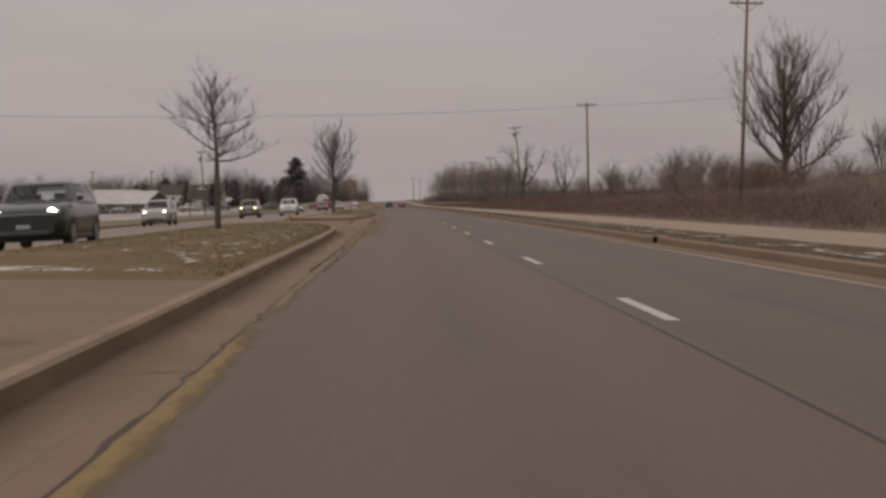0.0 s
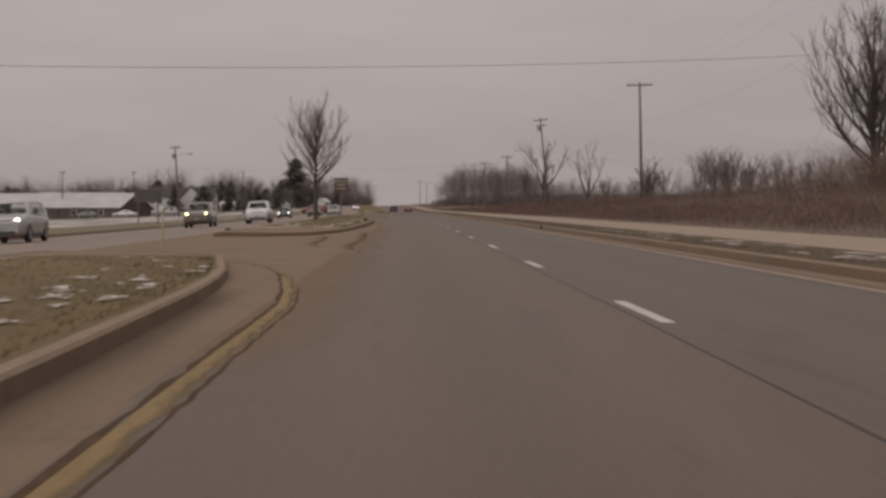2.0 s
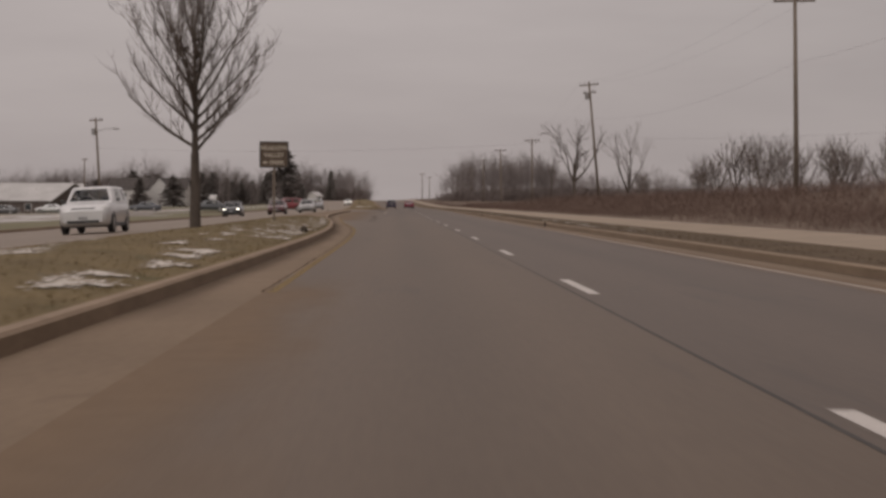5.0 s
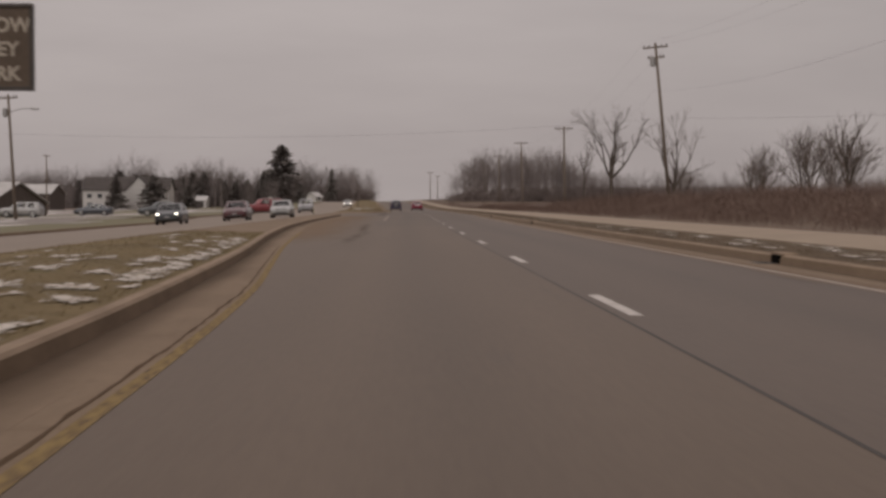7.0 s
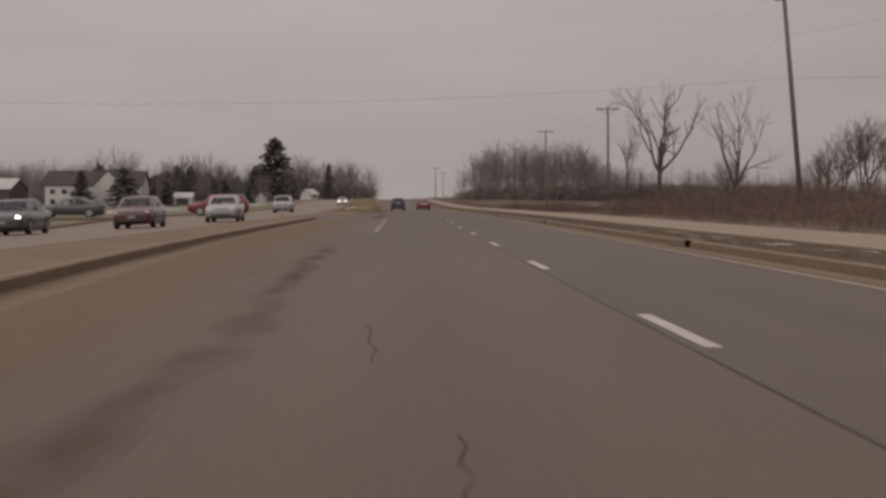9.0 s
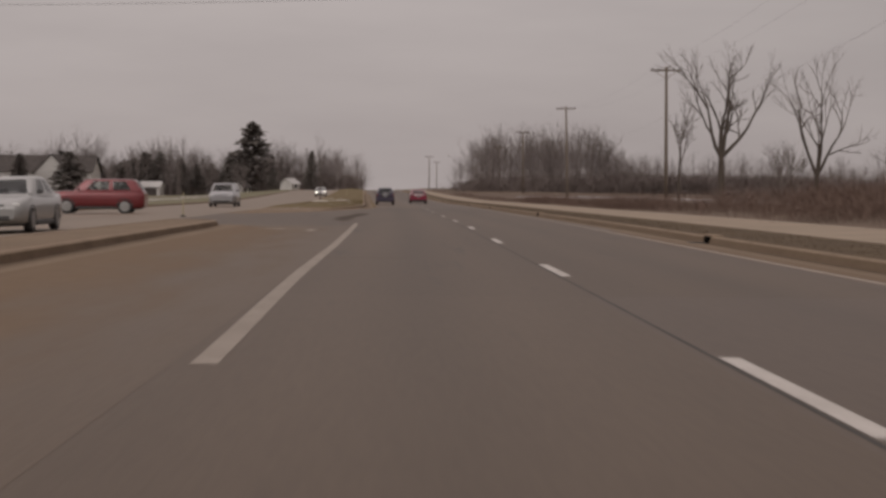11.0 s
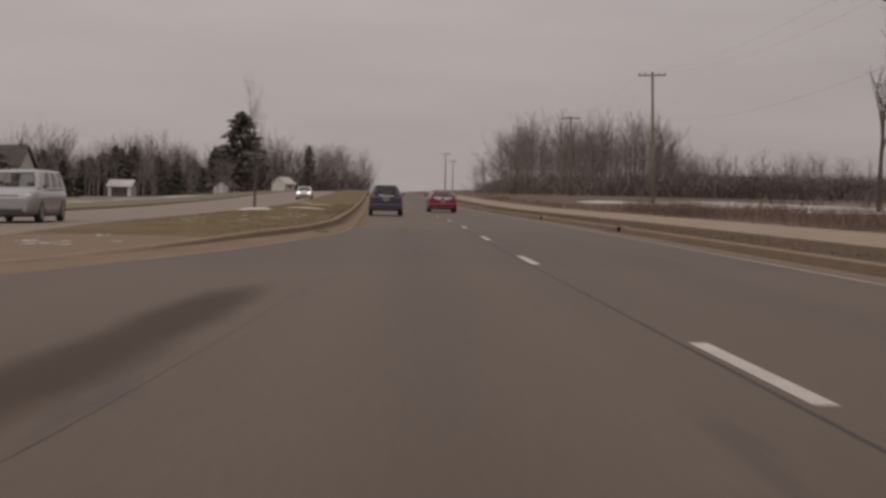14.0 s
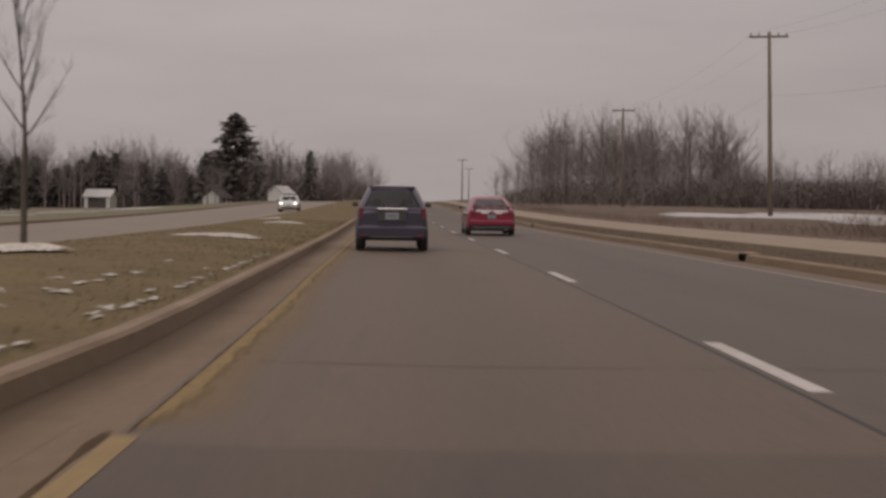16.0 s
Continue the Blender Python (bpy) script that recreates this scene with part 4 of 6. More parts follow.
spots = [(66, 168, 3, 1.1), (72, 150, 1, 0.9), (84, 175, 2, 1.0), (48, 190, 0, 0.6), (41, 205, 1, 0.62), (55, 212, 2, 0.6), (61, 225, 0, 0.75), (70, 235, 1, 0.8), (46, 236, 3, 0.5),
         (92, 395, 3, 1.15), (99, 412, 2, 1.3), (108, 424, 3, 1.25), (118, 440, 1, 1.3), (64, 330, 0, 0.75), (72, 352, 1, 0.9), (58, 300, 2, 0.7), (75, 318, 0, 0.85), (85, 340, 3, 0.8), (56, 352, 1, 0.6), (60, 372, 3, 0.6), (95, 300, 2, 0.8), (110, 280, 1, 0.9), (125, 330, 3, 1.0)]
for x, y, k, s in spots:
    t = thing("bare_tree", Matrix.LocRotScale((x, y, on_ground(x, y) - 0.1), Euler((0, 0, rng.uniform(0, 6))), (s, s, s)), "bare leafless tree among roadside brush", "tree", "bare trees beyond the path")
    for me in lib[k]:
        o = new(me.name, me)
        o.parent = t

# conifers
def conifer(seed, h, w):
    """A fir: whorls of drooping boughs, each set with small needle sprays."""
    rng = random.Random(seed)
    trunk = tube([(0, 0, -0.2), (0, 0, h)], [h * 0.016, 0.02], 7)
    v, f = [], []
    for i in range(int(h * 24)):
        t = rng.random() ** 0.85
        z = h * (0.07 + 0.93 * t)
        q = rng.uniform(0, 6.283)
        reach = w * (1 - t) ** 0.62 * rng.uniform(0.55, 1.05) * (0.9 + 0.5 * noise.noise((math.cos(q) * 1.3, math.sin(q) * 1.3, z * 0.55 + seed))) + 0.12
        c, s = math.cos(q), math.sin(q)
        for m in range(6):
            e = (m + rng.uniform(0.3, 1.0)) / 6
            p = Vector((c * reach * e, s * reach * e, z - 0.22 * reach * e))
            for _ in range(2):
                d = Vector((c * 0.6 + rng.gauss(0, 0.6), s * 0.6 + rng.gauss(0, 0.6), rng.gauss(-0.15, 0.55))).normalized()
                a = d.cross(Vector((rng.gauss(0, 1), rng.gauss(0, 1), rng.gauss(0, 1)))).normalized()
                ln = (0.24 + 0.26 * reach) * rng.uniform(0.6, 1.2)
                k = len(v)
                v += [tuple(p - a * ln * 0.28), tuple(p + a * ln * 0.28), tuple(p + d * ln)]
                f.append((k, k + 1, k + 2))
    return trunk, (v, f)


pines = [conifer(70 + i, 10.0, 2.6) for i in range(3)]
plib = []
for tr, cr in pines:
    pair = [bpy.data.meshes.new("trunk"), bpy.data.meshes.new("needles")]
    for me, (v, f), ma in zip(pair, (tr, cr), (M_BARK, M_PINE)):
        me.from_pydata([tuple(p) for p in v], [], [tuple(q) for q in f])
        me.materials.append(ma)
    plib.append(pair)
pine_spots = [(-40.5, 585, 1.95, 1.9, 0), (-22.0, 569, 1.15, 1.0, 1), (-71, 576, 1.15, 1.4, 2), (-78, 570, 0.8, 2.0, 1), (-90, 568, 0.85, 1.9, 2), (-99, 572, 0.9, 1.9, 0),
              (-57.6, 421, 0.84, 2.1, 1), (-66.6, 421, 0.80, 1.5, 2), (-53, 446, 0.6, 1.8, 0), (-76, 470, 0.8, 1.7, 1), (-46, 575, 1.1, 1.5, 1), (-60, 578, 0.85, 1.7, 2), (-110, 575, 0.9, 1.8, 1), (-84, 575, 0.85, 2.0, 0),
              (-74, 480, 0.75, 1.8, 0), (-66, 470, 0.7, 1.9, 2), (41, 515, 1.1, 0.8, 0), (-31, 545, 0.55, 1.6, 1), (-45, 548, 0.6, 1.8, 0)]
for x, y, s, w, k in pine_spots:
    s *= 1.1 if x < -30 and y > 500 else 1.0
    t = thing("conifer", Matrix.LocRotScale((x, y, on_ground(x, y)), Euler((0, 0, rng.uniform(0, 6))), (s * w, s * w, s)), "dark evergreen conifer at the wood's edge", "tree", "conifers")
    for me in plib[k]:
        o = new(me.name, me)
        o.parent = t

# far woods, joined
def kinds_of(made):
    out = []
    for tr, cr, _ in made:
        v, f = join(tr, cr)
        out.append((np.array(v), np.array([q for q in f if len(q) == 4])))
    return out


variants = kinds_of([crowned(90 + i, 10.0 + 0.6 * (i % 3), 0.13, 2.0 + 0.4 * (i % 4), 7.0 + 0.8 * (i % 3), 14, 6, 26 + 4 * (i % 3), 1, 0.20, 40) for i in range(8)])
stems = kinds_of([crowned(190 + i, 11.0 + 0.7 * (i % 3), 0.17, 2.8 + 0.6 * (i % 3), 6.6 + 0.8 * (i % 2), 12, 6, 32, 1, 0.22, 34) for i in range(7)])


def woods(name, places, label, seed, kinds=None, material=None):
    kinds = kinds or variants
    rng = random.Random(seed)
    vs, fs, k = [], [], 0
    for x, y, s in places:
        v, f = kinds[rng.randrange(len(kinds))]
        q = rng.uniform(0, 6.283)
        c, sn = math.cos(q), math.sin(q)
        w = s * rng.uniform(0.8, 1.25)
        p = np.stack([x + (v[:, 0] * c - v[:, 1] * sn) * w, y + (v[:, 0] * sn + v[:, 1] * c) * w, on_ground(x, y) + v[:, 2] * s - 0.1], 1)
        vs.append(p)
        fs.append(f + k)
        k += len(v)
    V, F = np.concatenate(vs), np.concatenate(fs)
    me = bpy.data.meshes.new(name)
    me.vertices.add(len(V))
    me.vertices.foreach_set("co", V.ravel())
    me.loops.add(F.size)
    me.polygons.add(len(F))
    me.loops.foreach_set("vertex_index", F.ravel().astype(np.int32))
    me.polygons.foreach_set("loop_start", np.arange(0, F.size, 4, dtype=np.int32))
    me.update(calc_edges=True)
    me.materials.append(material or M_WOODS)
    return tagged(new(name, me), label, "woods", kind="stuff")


rng = random.Random(12)


def uneven(x, y):
    return 0.95 + 0.45 * noise.noise((x * 0.045, y * 0.02, 3.3)) + rng.uniform(-0.22, 0.22)


left_w = [(rng.uniform(-175, -12), rng.uniform(600, 690)) for _ in range(170)]
left_w += [(rng.uniform(-24, -10), rng.uniform(560, 760)) for _ in range(34)]
left_w += [(rng.uniform(-160, -100), rng.uniform(350, 520)) for _ in range(60)]
left_w += [(rng.uniform(-140, -88), rng.uniform(500, 560)) for _ in range(60)]
left_w = [(x, y, uneven(x, y) * (0.8 if y < 565 and x < -30 else 1.2 if x < -30 else 1.08)) for x, y in left_w]
woods("woods", left_w, "grey-brown bare woodland on the far side, paled for haze", 1)
right_w = []
for _ in range(120):
    d, a = rng.uniform(230, 340), rng.uniform(0.072, 0.25)
    x, y = a * d + 1.3, 257 + d
    right_w.append((x, y, uneven(x, y) * (0.66 + 0.46 * sm(0.25, 0.20, a)) * (0.75 + 0.25 * sm(0.07, 0.11, a))))
for _ in range(80):
    a, d = rng.uniform(0.2, 0.6), rng.uniform(240, 430)
    x, y = a * d + 1.3, 257 + d
    right_w.append((x, y, uneven(x, y) * 0.8))
for _ in range(14):
    x, y = rng.uniform(19, 30), rng.uniform(520, 620)
    right_w.append((x, y, uneven(x, y) * 0.75))
woods("woods", right_w, "grey-brown bare woodland beyond the field, paled for haze", 2)
front_w = []
for _ in range(75):
    d, a = rng.uniform(190, 265), rng.uniform(0.080, 0.245)
    x, y = a * d + 1.3, 257 + d
    front_w.append((x, y, uneven(x, y) * (0.74 + 0.36 * sm(0.245, 0.19, a)) * (0.7 + 0.3 * sm(0.07, 0.11, a))))
for _ in range(60):
    a, d = rng.uniform(0.22, 0.6), rng.uniform(230, 330)
    x, y = a * d + 1.3, 257 + d
    front_w.append((x, y, uneven(x, y) * 0.72))
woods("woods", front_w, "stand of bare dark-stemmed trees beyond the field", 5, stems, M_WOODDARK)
scrub = [(rng.uniform(42, 130), rng.uniform(150, 345)) for _ in range(190)]
scrub = [(x, y, uneven(x, y) * 0.52 * (0.8 + 0.5 * sm(60, 110, x))) for x, y in scrub if x > 36 + 0.06 * (345 - y)]
for _ in range(95):
    dd, a = rng.uniform(150, 275), rng.uniform(0.17, 0.42)
    x, y = a * dd, dd - 43
    if x > 33:
        scrub.append((x, y, uneven(x, y) * 0.44 * (0.8 + 0.35 * sm(0.2, 0.33, a))))
woods("scrub_trees", scrub, "thin grey scrub trees behind the roadside brush", 7, None, M_WOODDARK)
front_l = [(rng.uniform(-170, -14), rng.uniform(596, 640)) for _ in range(130)]
front_l = [(x, y, uneven(x, y) * (1.25 if x < -30 else 1.05)) for x, y in front_l]
woods("woods", front_l, "bare dark-stemmed trees on the far side", 6, stems, M_WOODDARK)
thick_l = [(rng.uniform(-185, -30), rng.uniform(574, 606)) for _ in range(230)]
woods("woods", [(x, y, uneven(x, y) * 1.03) for x, y in thick_l], "dark tangled bare trees on the far side", 8, None, M_THICKET)
before_l = [(rng.uniform(-185, -40), rng.uniform(558, 573)) for _ in range(80)]
woods("woods", [(x, y, uneven(x, y) * 0.95) for x, y in before_l], "thin bare trees before the evergreens", 9, stems, M_WOODDARK)
evergreen = [(np.array(cr[0]), np.array(cr[1])) for _, cr in (conifer(76 + i, 10.0, 2.2) for i in range(3))]
ev, ef, k = [], [], 0
for _ in range(70):
    x, y = rng.uniform(-185, -42), rng.uniform(574, 612)
    v, f = evergreen[rng.randrange(3)]
    s = uneven(x, y) * 0.98
    e = rng.uniform(1.4, 2.4)
    ev.append(np.stack([x + v[:, 0] * s * e, y + v[:, 1] * s * e, on_ground(x, y) + v[:, 2] * s], 1))
    ef.append(f + k)
    k += len(v)
tagged(mesh_ob("evergreens", np.concatenate(ev).tolist(), np.concatenate(ef).tolist(), M_PINE), "dark band of mixed evergreens before the wood", "woods", kind="stuff")


def brush(name, places, label, seed, material, thick=1.0):
    """Thickets of thin upright stems; places are (u, y, height, spread, stems)."""
    rng = random.Random(seed)
    v, f = [], []
    for u, y, h, w, n in places:
        x = lane(y) + u
        z = on_ground(x, y)
        for _ in range(n):
            px, py = x + rng.gauss(0, w), y + rng.gauss(0, w)
            hh = h * rng.uniform(0.55, 1.0)
            lx, ly = rng.gauss(0, 0.75) * hh, rng.gauss(0, 0.75) * hh
            q = rng.uniform(0, 3.14)
            t = rng.uniform(0.004, 0.012) * thick
            c, s = math.cos(q) * t, math.sin(q) * t
            k = len(v)
            v += [(px - c, py - s, z - 0.05), (px + c, py + s, z - 0.05), (px + lx * 0.5 + c, py + ly * 0.5 + s, z + hh * 0.6), (px + lx * 0.5 - c, py + ly * 0.5 - s, z + hh * 0.6), (px + lx, py + ly, z + hh)]
            f += [(k, k + 1, k + 2, k + 3), (k + 3, k + 2, k + 4)]
            for _ in range(4):
                m = rng.uniform(0.3, 0.9)
                bx, by, bz = px + lx * m * 0.8, py + ly * m * 0.8, z + hh * m
                ex, ey = rng.gauss(0, 0.45) * hh, rng.gauss(0, 0.45) * hh
                k = len(v)
                v += [(bx - s * 0.7, by + c * 0.7, bz), (bx + s * 0.7, by - c * 0.7, bz), (bx + ex, by + ey, bz + hh * rng.uniform(0.1, 0.35))]
                f.append((k, k + 1, k + 2))
    return tagged(mesh_ob(name, v, f, material), label, "brush", kind="stuff")


rng = random.Random(33)
pl = []
for _ in range(3300):
    y = rng.uniform(-60, 300)
    dense = 1.0 - 0.75 * sm(225, 262, y)
    if rng.random() > dense:
        continue
    u = 10.3 + abs(rng.gauss(0, 1)) * (7 if y < 235 else 1.2)
    hh = rng.uniform(0.6, 1.35) * 0.72 * (0.55 + 0.6 * sm(10, 19, u)) * (1.0 + 0.15 * sm(110, 125, y) + 0.55 * sm(188, 205, y))
    pl.append((u, y, hh, 0.5, 22))
for _ in range(60):
    y = rng.gauss(86, 9)
    pl.append((rng.gauss(32, 3.5), y, rng.uniform(2.2, 4.6), 0.8, 46))
for _ in range(700):
    y = rng.uniform(-20, 240)
    pl.append((rng.uniform(16, 50), y, rng.uniform(0.8, 1.7), 0.9, 18))
for _ in range(500):
    y = rng.uniform(235, 640)
    pl.append((10.2 + abs(rng.gauss(0, 1.0)) if y < 400 else rng.uniform(10.5, 24), y, rng.uniform(0.2, 0.5), 0.5, 12))
brush("brush", pl, "thick reddish-brown leafless brush along the path", 3, M_BRUSH, 0.75)

un = []
for _ in range(1500):
    dd, a = rng.uniform(178, 300), rng.uniform(0.068, 0.5)
    y = 257 + dd
    un.append((a * dd + 1.3 - lane(y), y, rng.uniform(2.0, 5.2) * (0.55 + 0.45 * sm(0.07, 0.11, a)), 1.3, 9))
for _ in range(1500):
    y = rng.uniform(572, 604)
    un.append((rng.uniform(-170, -12) - lane(y), y, rng.uniform(2.0, 6.0), 1.3, 9))
for _ in range(800):
    dd, a = rng.uniform(180, 245), rng.uniform(0.22, 0.45)
    un.append((a * dd + 1.3 - lane(257 + dd), 257 + dd, rng.uniform(2.6, 5.0), 1.3, 9))
for _ in range(700):
    un.append((rng.uniform(-42, -10) - lane(600), rng.uniform(590, 660), rng.uniform(3.0, 7.0), 1.4, 9))
for _ in range(420):
    y = rng.uniform(120, 400)
    un.append((rng.uniform(40, 95), y, rng.uniform(1.0, 2.6), 1.0, 9))
brush("undergrowth", un, "tangled grey-brown undergrowth at the wood's foot", 9, M_THICKET, 5.5)

# short dead grass along the kerbs and on the median
rng = random.Random(55)
blades = {"verge": ([], []), "median": ([], [])}
for _ in range(52000):
    side = rng.random()
    gv, gf = blades["verge" if side < 0.35 else "median"]
    if side < 0.35:
        y = rng.uniform(-45, 330)
        u = rng.uniform(4.85, 6.7) + KR(y)
        z = 0.15
    else:
        tag, y0, y1, right, left, n0, n1 = rng.choice(MEDIANS)
        lo, hi = {"a": (-34, 10), "b": (49, 125), "c": (249, 330)}[tag]
        y = rng.uniform(lo, hi)
        l, r = island(y, y0, y1, right, left, n0, n1)
        k = 1 - rng.random() ** 1.6
        u = l + 0.25 + (r - l - 0.5) * k
        z = low_nose(y) + 0.14 * math.sin(math.pi * k) * min(sm(lo, lo + 5, y), 1 - sm(hi - 5, hi, y)) - 0.01
    x, y, z = at(u, y, z)
    h, q, t = rng.uniform(0.03, 0.085), rng.uniform(0, 6.28), rng.uniform(0.006, 0.014)
    c, s = math.cos(q), math.sin(q)
    k = len(gv)
    gv += [(x - c * t, y - s * t, z), (x + c * t, y + s * t, z), (x + rng.gauss(0, 0.04), y + rng.gauss(0, 0.04), z + h)]
    gf.append((k, k + 1, k + 2))
tagged(mesh_ob("grass", *blades["median"], M_GRASS), "short matted winter grass blades on the median", "grass", kind="stuff")
tagged(mesh_ob("grass", *blades["verge"], M_VERGE), "short dead grass blades along the verge", "grass", kind="stuff")


# ---- utility poles and their cables ----
def pole(x, y, top, lean=0.0, arms=((0.55, 2.5),), brace=False, can=False, turn=-2.0, label="weathered wooden utility pole with a crossarm"):
    z = on_ground(x, y)
    h = top - z
    bx = x + h * math.tan(radians(lean))
    t = thing("utility_pole", pose(bx, y, z, 0, -lean, turn), label, "utility pole", "utility poles")
    part("pole", tube([(0, 0, -0.3), (0, 0, h * 0.5), (0, 0, h)], [0.17, 0.14, 0.11], 10), M_POLE, t, smooth=True)
    for d, w in arms:
        a = part("crossarm", box(-w / 2, w / 2, 0.11, 0.22, h - d - 0.07, h - d + 0.07, 0.015), M_POLE, t)
        for ix in (-w / 2 + 0.12, -w / 4, w / 4, w / 2 - 0.12):
            part("insulator", tube([(ix, 0.165, h - d + 0.06), (ix, 0.165, h - d + 0.14), (ix, 0.165, h - d + 0.15), (ix, 0.165, h - d + 0.24)], [0.03, 0.03, 0.065, 0.03], 8), M_DARKMETAL, a)
        if brace:
            for sx in (-1, 1):
                part("brace", tube([(0, 0.13, h - d - 0.75), (sx * w * 0.36, 0.15, h - d - 0.05)], 0.025, 5), M_POLE, a)
    if can:
        part("transformer", tube([(-0.35, 0, h - 2.0), (-0.35, 0, h - 1.95), (-0.35, 0, h - 1.3), (-0.35, 0, h - 1.22)], [0.2, 0.25, 0.25, 0.14], 12), M_METAL, t, "grey metal transformer can")
    return t


POLES = [(28.2, 57.5, 17.0, -1.5), (25.8, 128.6, 14.0, 1.2), (23.5, 203.5, 15.15, 5.4), (24.7, 281.2, 12.1, 0.8), (24.6, 349.8, 12.95, 1.6), (25.3, 419.5, 12.8, 0.8), (26.0, 487, 12.2, 0.4), (13.0, 606, 13.0, 0.0), (18.6, 708, 13.6, 0.0)]
for i, (x, y, top, lean) in enumerate(POLES):
    pole(x, y, top, lean, ((0.35, 2.2), (1.25, 1.5)) if i == 2 else ((0.3, 2.6),), i in (3, 0), i == 2,
         label="tall leaning wooden utility pole with two crossarms" if i == 2 else "weathered wooden utility pole with a crossarm")
pole(30.5, -16, 13.0, 0)
pole(-34.2, 210, 10.95, 3.0, ((0.3, 1.6),), False, True, label="wooden pole with crossarm and street light")
pole(-71, 292, 9.0, 0, ((0.3, 1.4),))
pole(-68, 360, 10.7, 0, ((0.3, 1.4),))
pole(-50, 30, 7.5, 0, ((0.3, 1.4),))
lamp = thing("street_lamp", pose(-34.5, 210, 9.4), "cobra-head street light on a curved arm", "street lamp")
part("arm", tube([(0.0, 0, -0.6), (0.6, 0, 0.0), (1.6, 0, 0.25), (2.4, 0, 0.25)], 0.04, 6), M_METAL, lamp)
part("head", tube([(2.3, 0, 0.25), (2.5, 0, 0.27), (2.9, 0, 0.25), (3.1, 0, 0.22)], [0.06, 0.13, 0.12, 0.04], 8), M_METAL, lamp)


def cable(a, b, sag, r=0.006, n=14):
    pts = []
    for i in range(n + 1):
        t = i / n
        p = Vector(a).lerp(Vector(b), t)
        p.z -= 4 * sag * t * (1 - t)
        pts.append(tuple(p))
    return tagged(mesh_ob("cable", *tube(pts, r, 4, False), M_DARKMETAL), "thin dark overhead power cable", "cable", "overhead cables")


run = [(30.5, -16, 13.0)] + [(x, y, top) for x, y, top, _ in POLES[:7]]
for (x0, y0, z0), (x1, y1, z1) in zip(run, run[1:]):
    for off in (-1.1, 1.1):
        cable((x0 + off, y0, z0 - 0.1), (x1 + off, y1, z1 - 0.1), 1.1, 0.004)
    cable((x0, y0, z0 - 4.2), (x1, y1, z1 - 4.2), 1.2, 0.005)
cable((28.3, 57.5, 9.4), (-50, 30, 7.0), 1.25, 0.012, 24)
cable((24.3, 204.5, 8.6), (-34.5, 210, 7.4), 0.9, 0.007, 24)
cable((24.4, 204.5, 8.6), (75, 190, 10.5), 0.7, 0.008)


# ---- vehicles ----
def ring(y, w, z0, z1, tuck=0.82, shoulder=0.93):
    """One cross-section of a car body."""
    h = z1 - z0
    half = [(w * 0.55, z0), (w * tuck, z0 + 0.01), (w * 0.97, z0 + 0.10 * h), (w, z0 + 0.32 * h), (w, z0 + 0.62 * h), (w * 0.985, z0 + 0.82 * h), (w * shoulder, z1 - 0.02), (w * 0.7, z1), (w * 0.3, z1 + 0.008)]
    return [(x, y, z) for x, z in half] + [(-x, y, z) for x, z in reversed(half)]


def wheel(parent, x, y, r, w, rim):
    t = []
    for dx, rr in ((-w / 2, r * 0.72), (-w / 2, r * 0.93), (-w / 2 + 0.03, r), (w / 2 - 0.03, r), (w / 2, r * 0.93), (w / 2, r * 0.72)):
        t.append([(x + dx, y + math.cos(q) * rr, r + math.sin(q) * rr) for q in (2 * math.pi * k / 20 for k in range(20))])
    wh = part("wheel", loft(t), M_RUBBER, parent, smooth=False)
    sx = 1 if x > 0 else -1
    hub = []
    for dx, rr in ((w / 2 + 0.004, r * 0.68), (w / 2 + 0.012, r * 0.60), (w / 2 - 0.02, r * 0.52), (w / 2 - 0.01, r * 0.12), (w / 2 + 0.01, r * 0.1)):
        hub.append([(x + sx * dx, y + math.cos(q) * rr, r + math.sin(q) * rr) for q in (2 * math.pi * k / 20 for k in range(20))])
    part("rim", loft(hub), rim, wh)
    for k in range(5):
        q = 2 * math.pi * k / 5
        c, s = math.cos(q), math.sin(q)
        p = [(y + c * r * 0.1 - s * 0.035, r + s * r * 0.1 + c * 0.035), (y + c * r * 0.62 - s * 0.03, r + s * r * 0.62 + c * 0.03), (y + c * r * 0.62 + s * 0.03, r + s * r * 0.62 - c * 0.03), (y + c * r * 0.1 + s * 0.035, r + s * r * 0.1 - c * 0.035)]
        v = [(x + sx * (w / 2 - 0.015), a, b) for a, b in p] + [(x + sx * (w / 2 + 0.014), a, b) for a, b in p]
        part("spoke", (v, [(0, 1, 2, 3), (7, 6, 5, 4), (0, 4, 5, 1), (1, 5, 6, 2), (2, 6, 7, 3), (3, 7, 4, 0)]), rim, wh)
    return wh


M_RIM = plain("alloy_rim", (0.30, 0.29, 0.28), 0.45, 0.7)
# trim black is lifted for haze as well
M_TRIM = plain("black_trim", (0.036, 0.034, 0.033), 0.6)
M_CHROME = plain("chrome", (0.72, 0.70, 0.68), 0.18, 0.9)
M_PLATE = plain("number_plate", (0.25, 0.245, 0.24), 0.5)
M_PLATEBAR = plain("plate_bars", (0.08, 0.09, 0.14), 0.6)
M_TAIL = plain("tail_lamp_red", (0.11, 0.010, 0.014), 0.3, 0, 0.4)
M_TAILPALE = plain("pale_lens_and_highlight", (0.62, 0.58, 0.56), 0.2, 0, 0.6)
M_LAMP = plain("clear_lamp_lens", (0.55, 0.54, 0.52), 0.1, 0, 0.6)
M_LAMPON = plain("lit_headlamp", (1.0, 0.93, 0.78), 0.2, emit=5.0)
M_LAMPYEL = plain("lit_yellow_headlamp", (1.0, 0.86, 0.42), 0.2, emit=7.0)
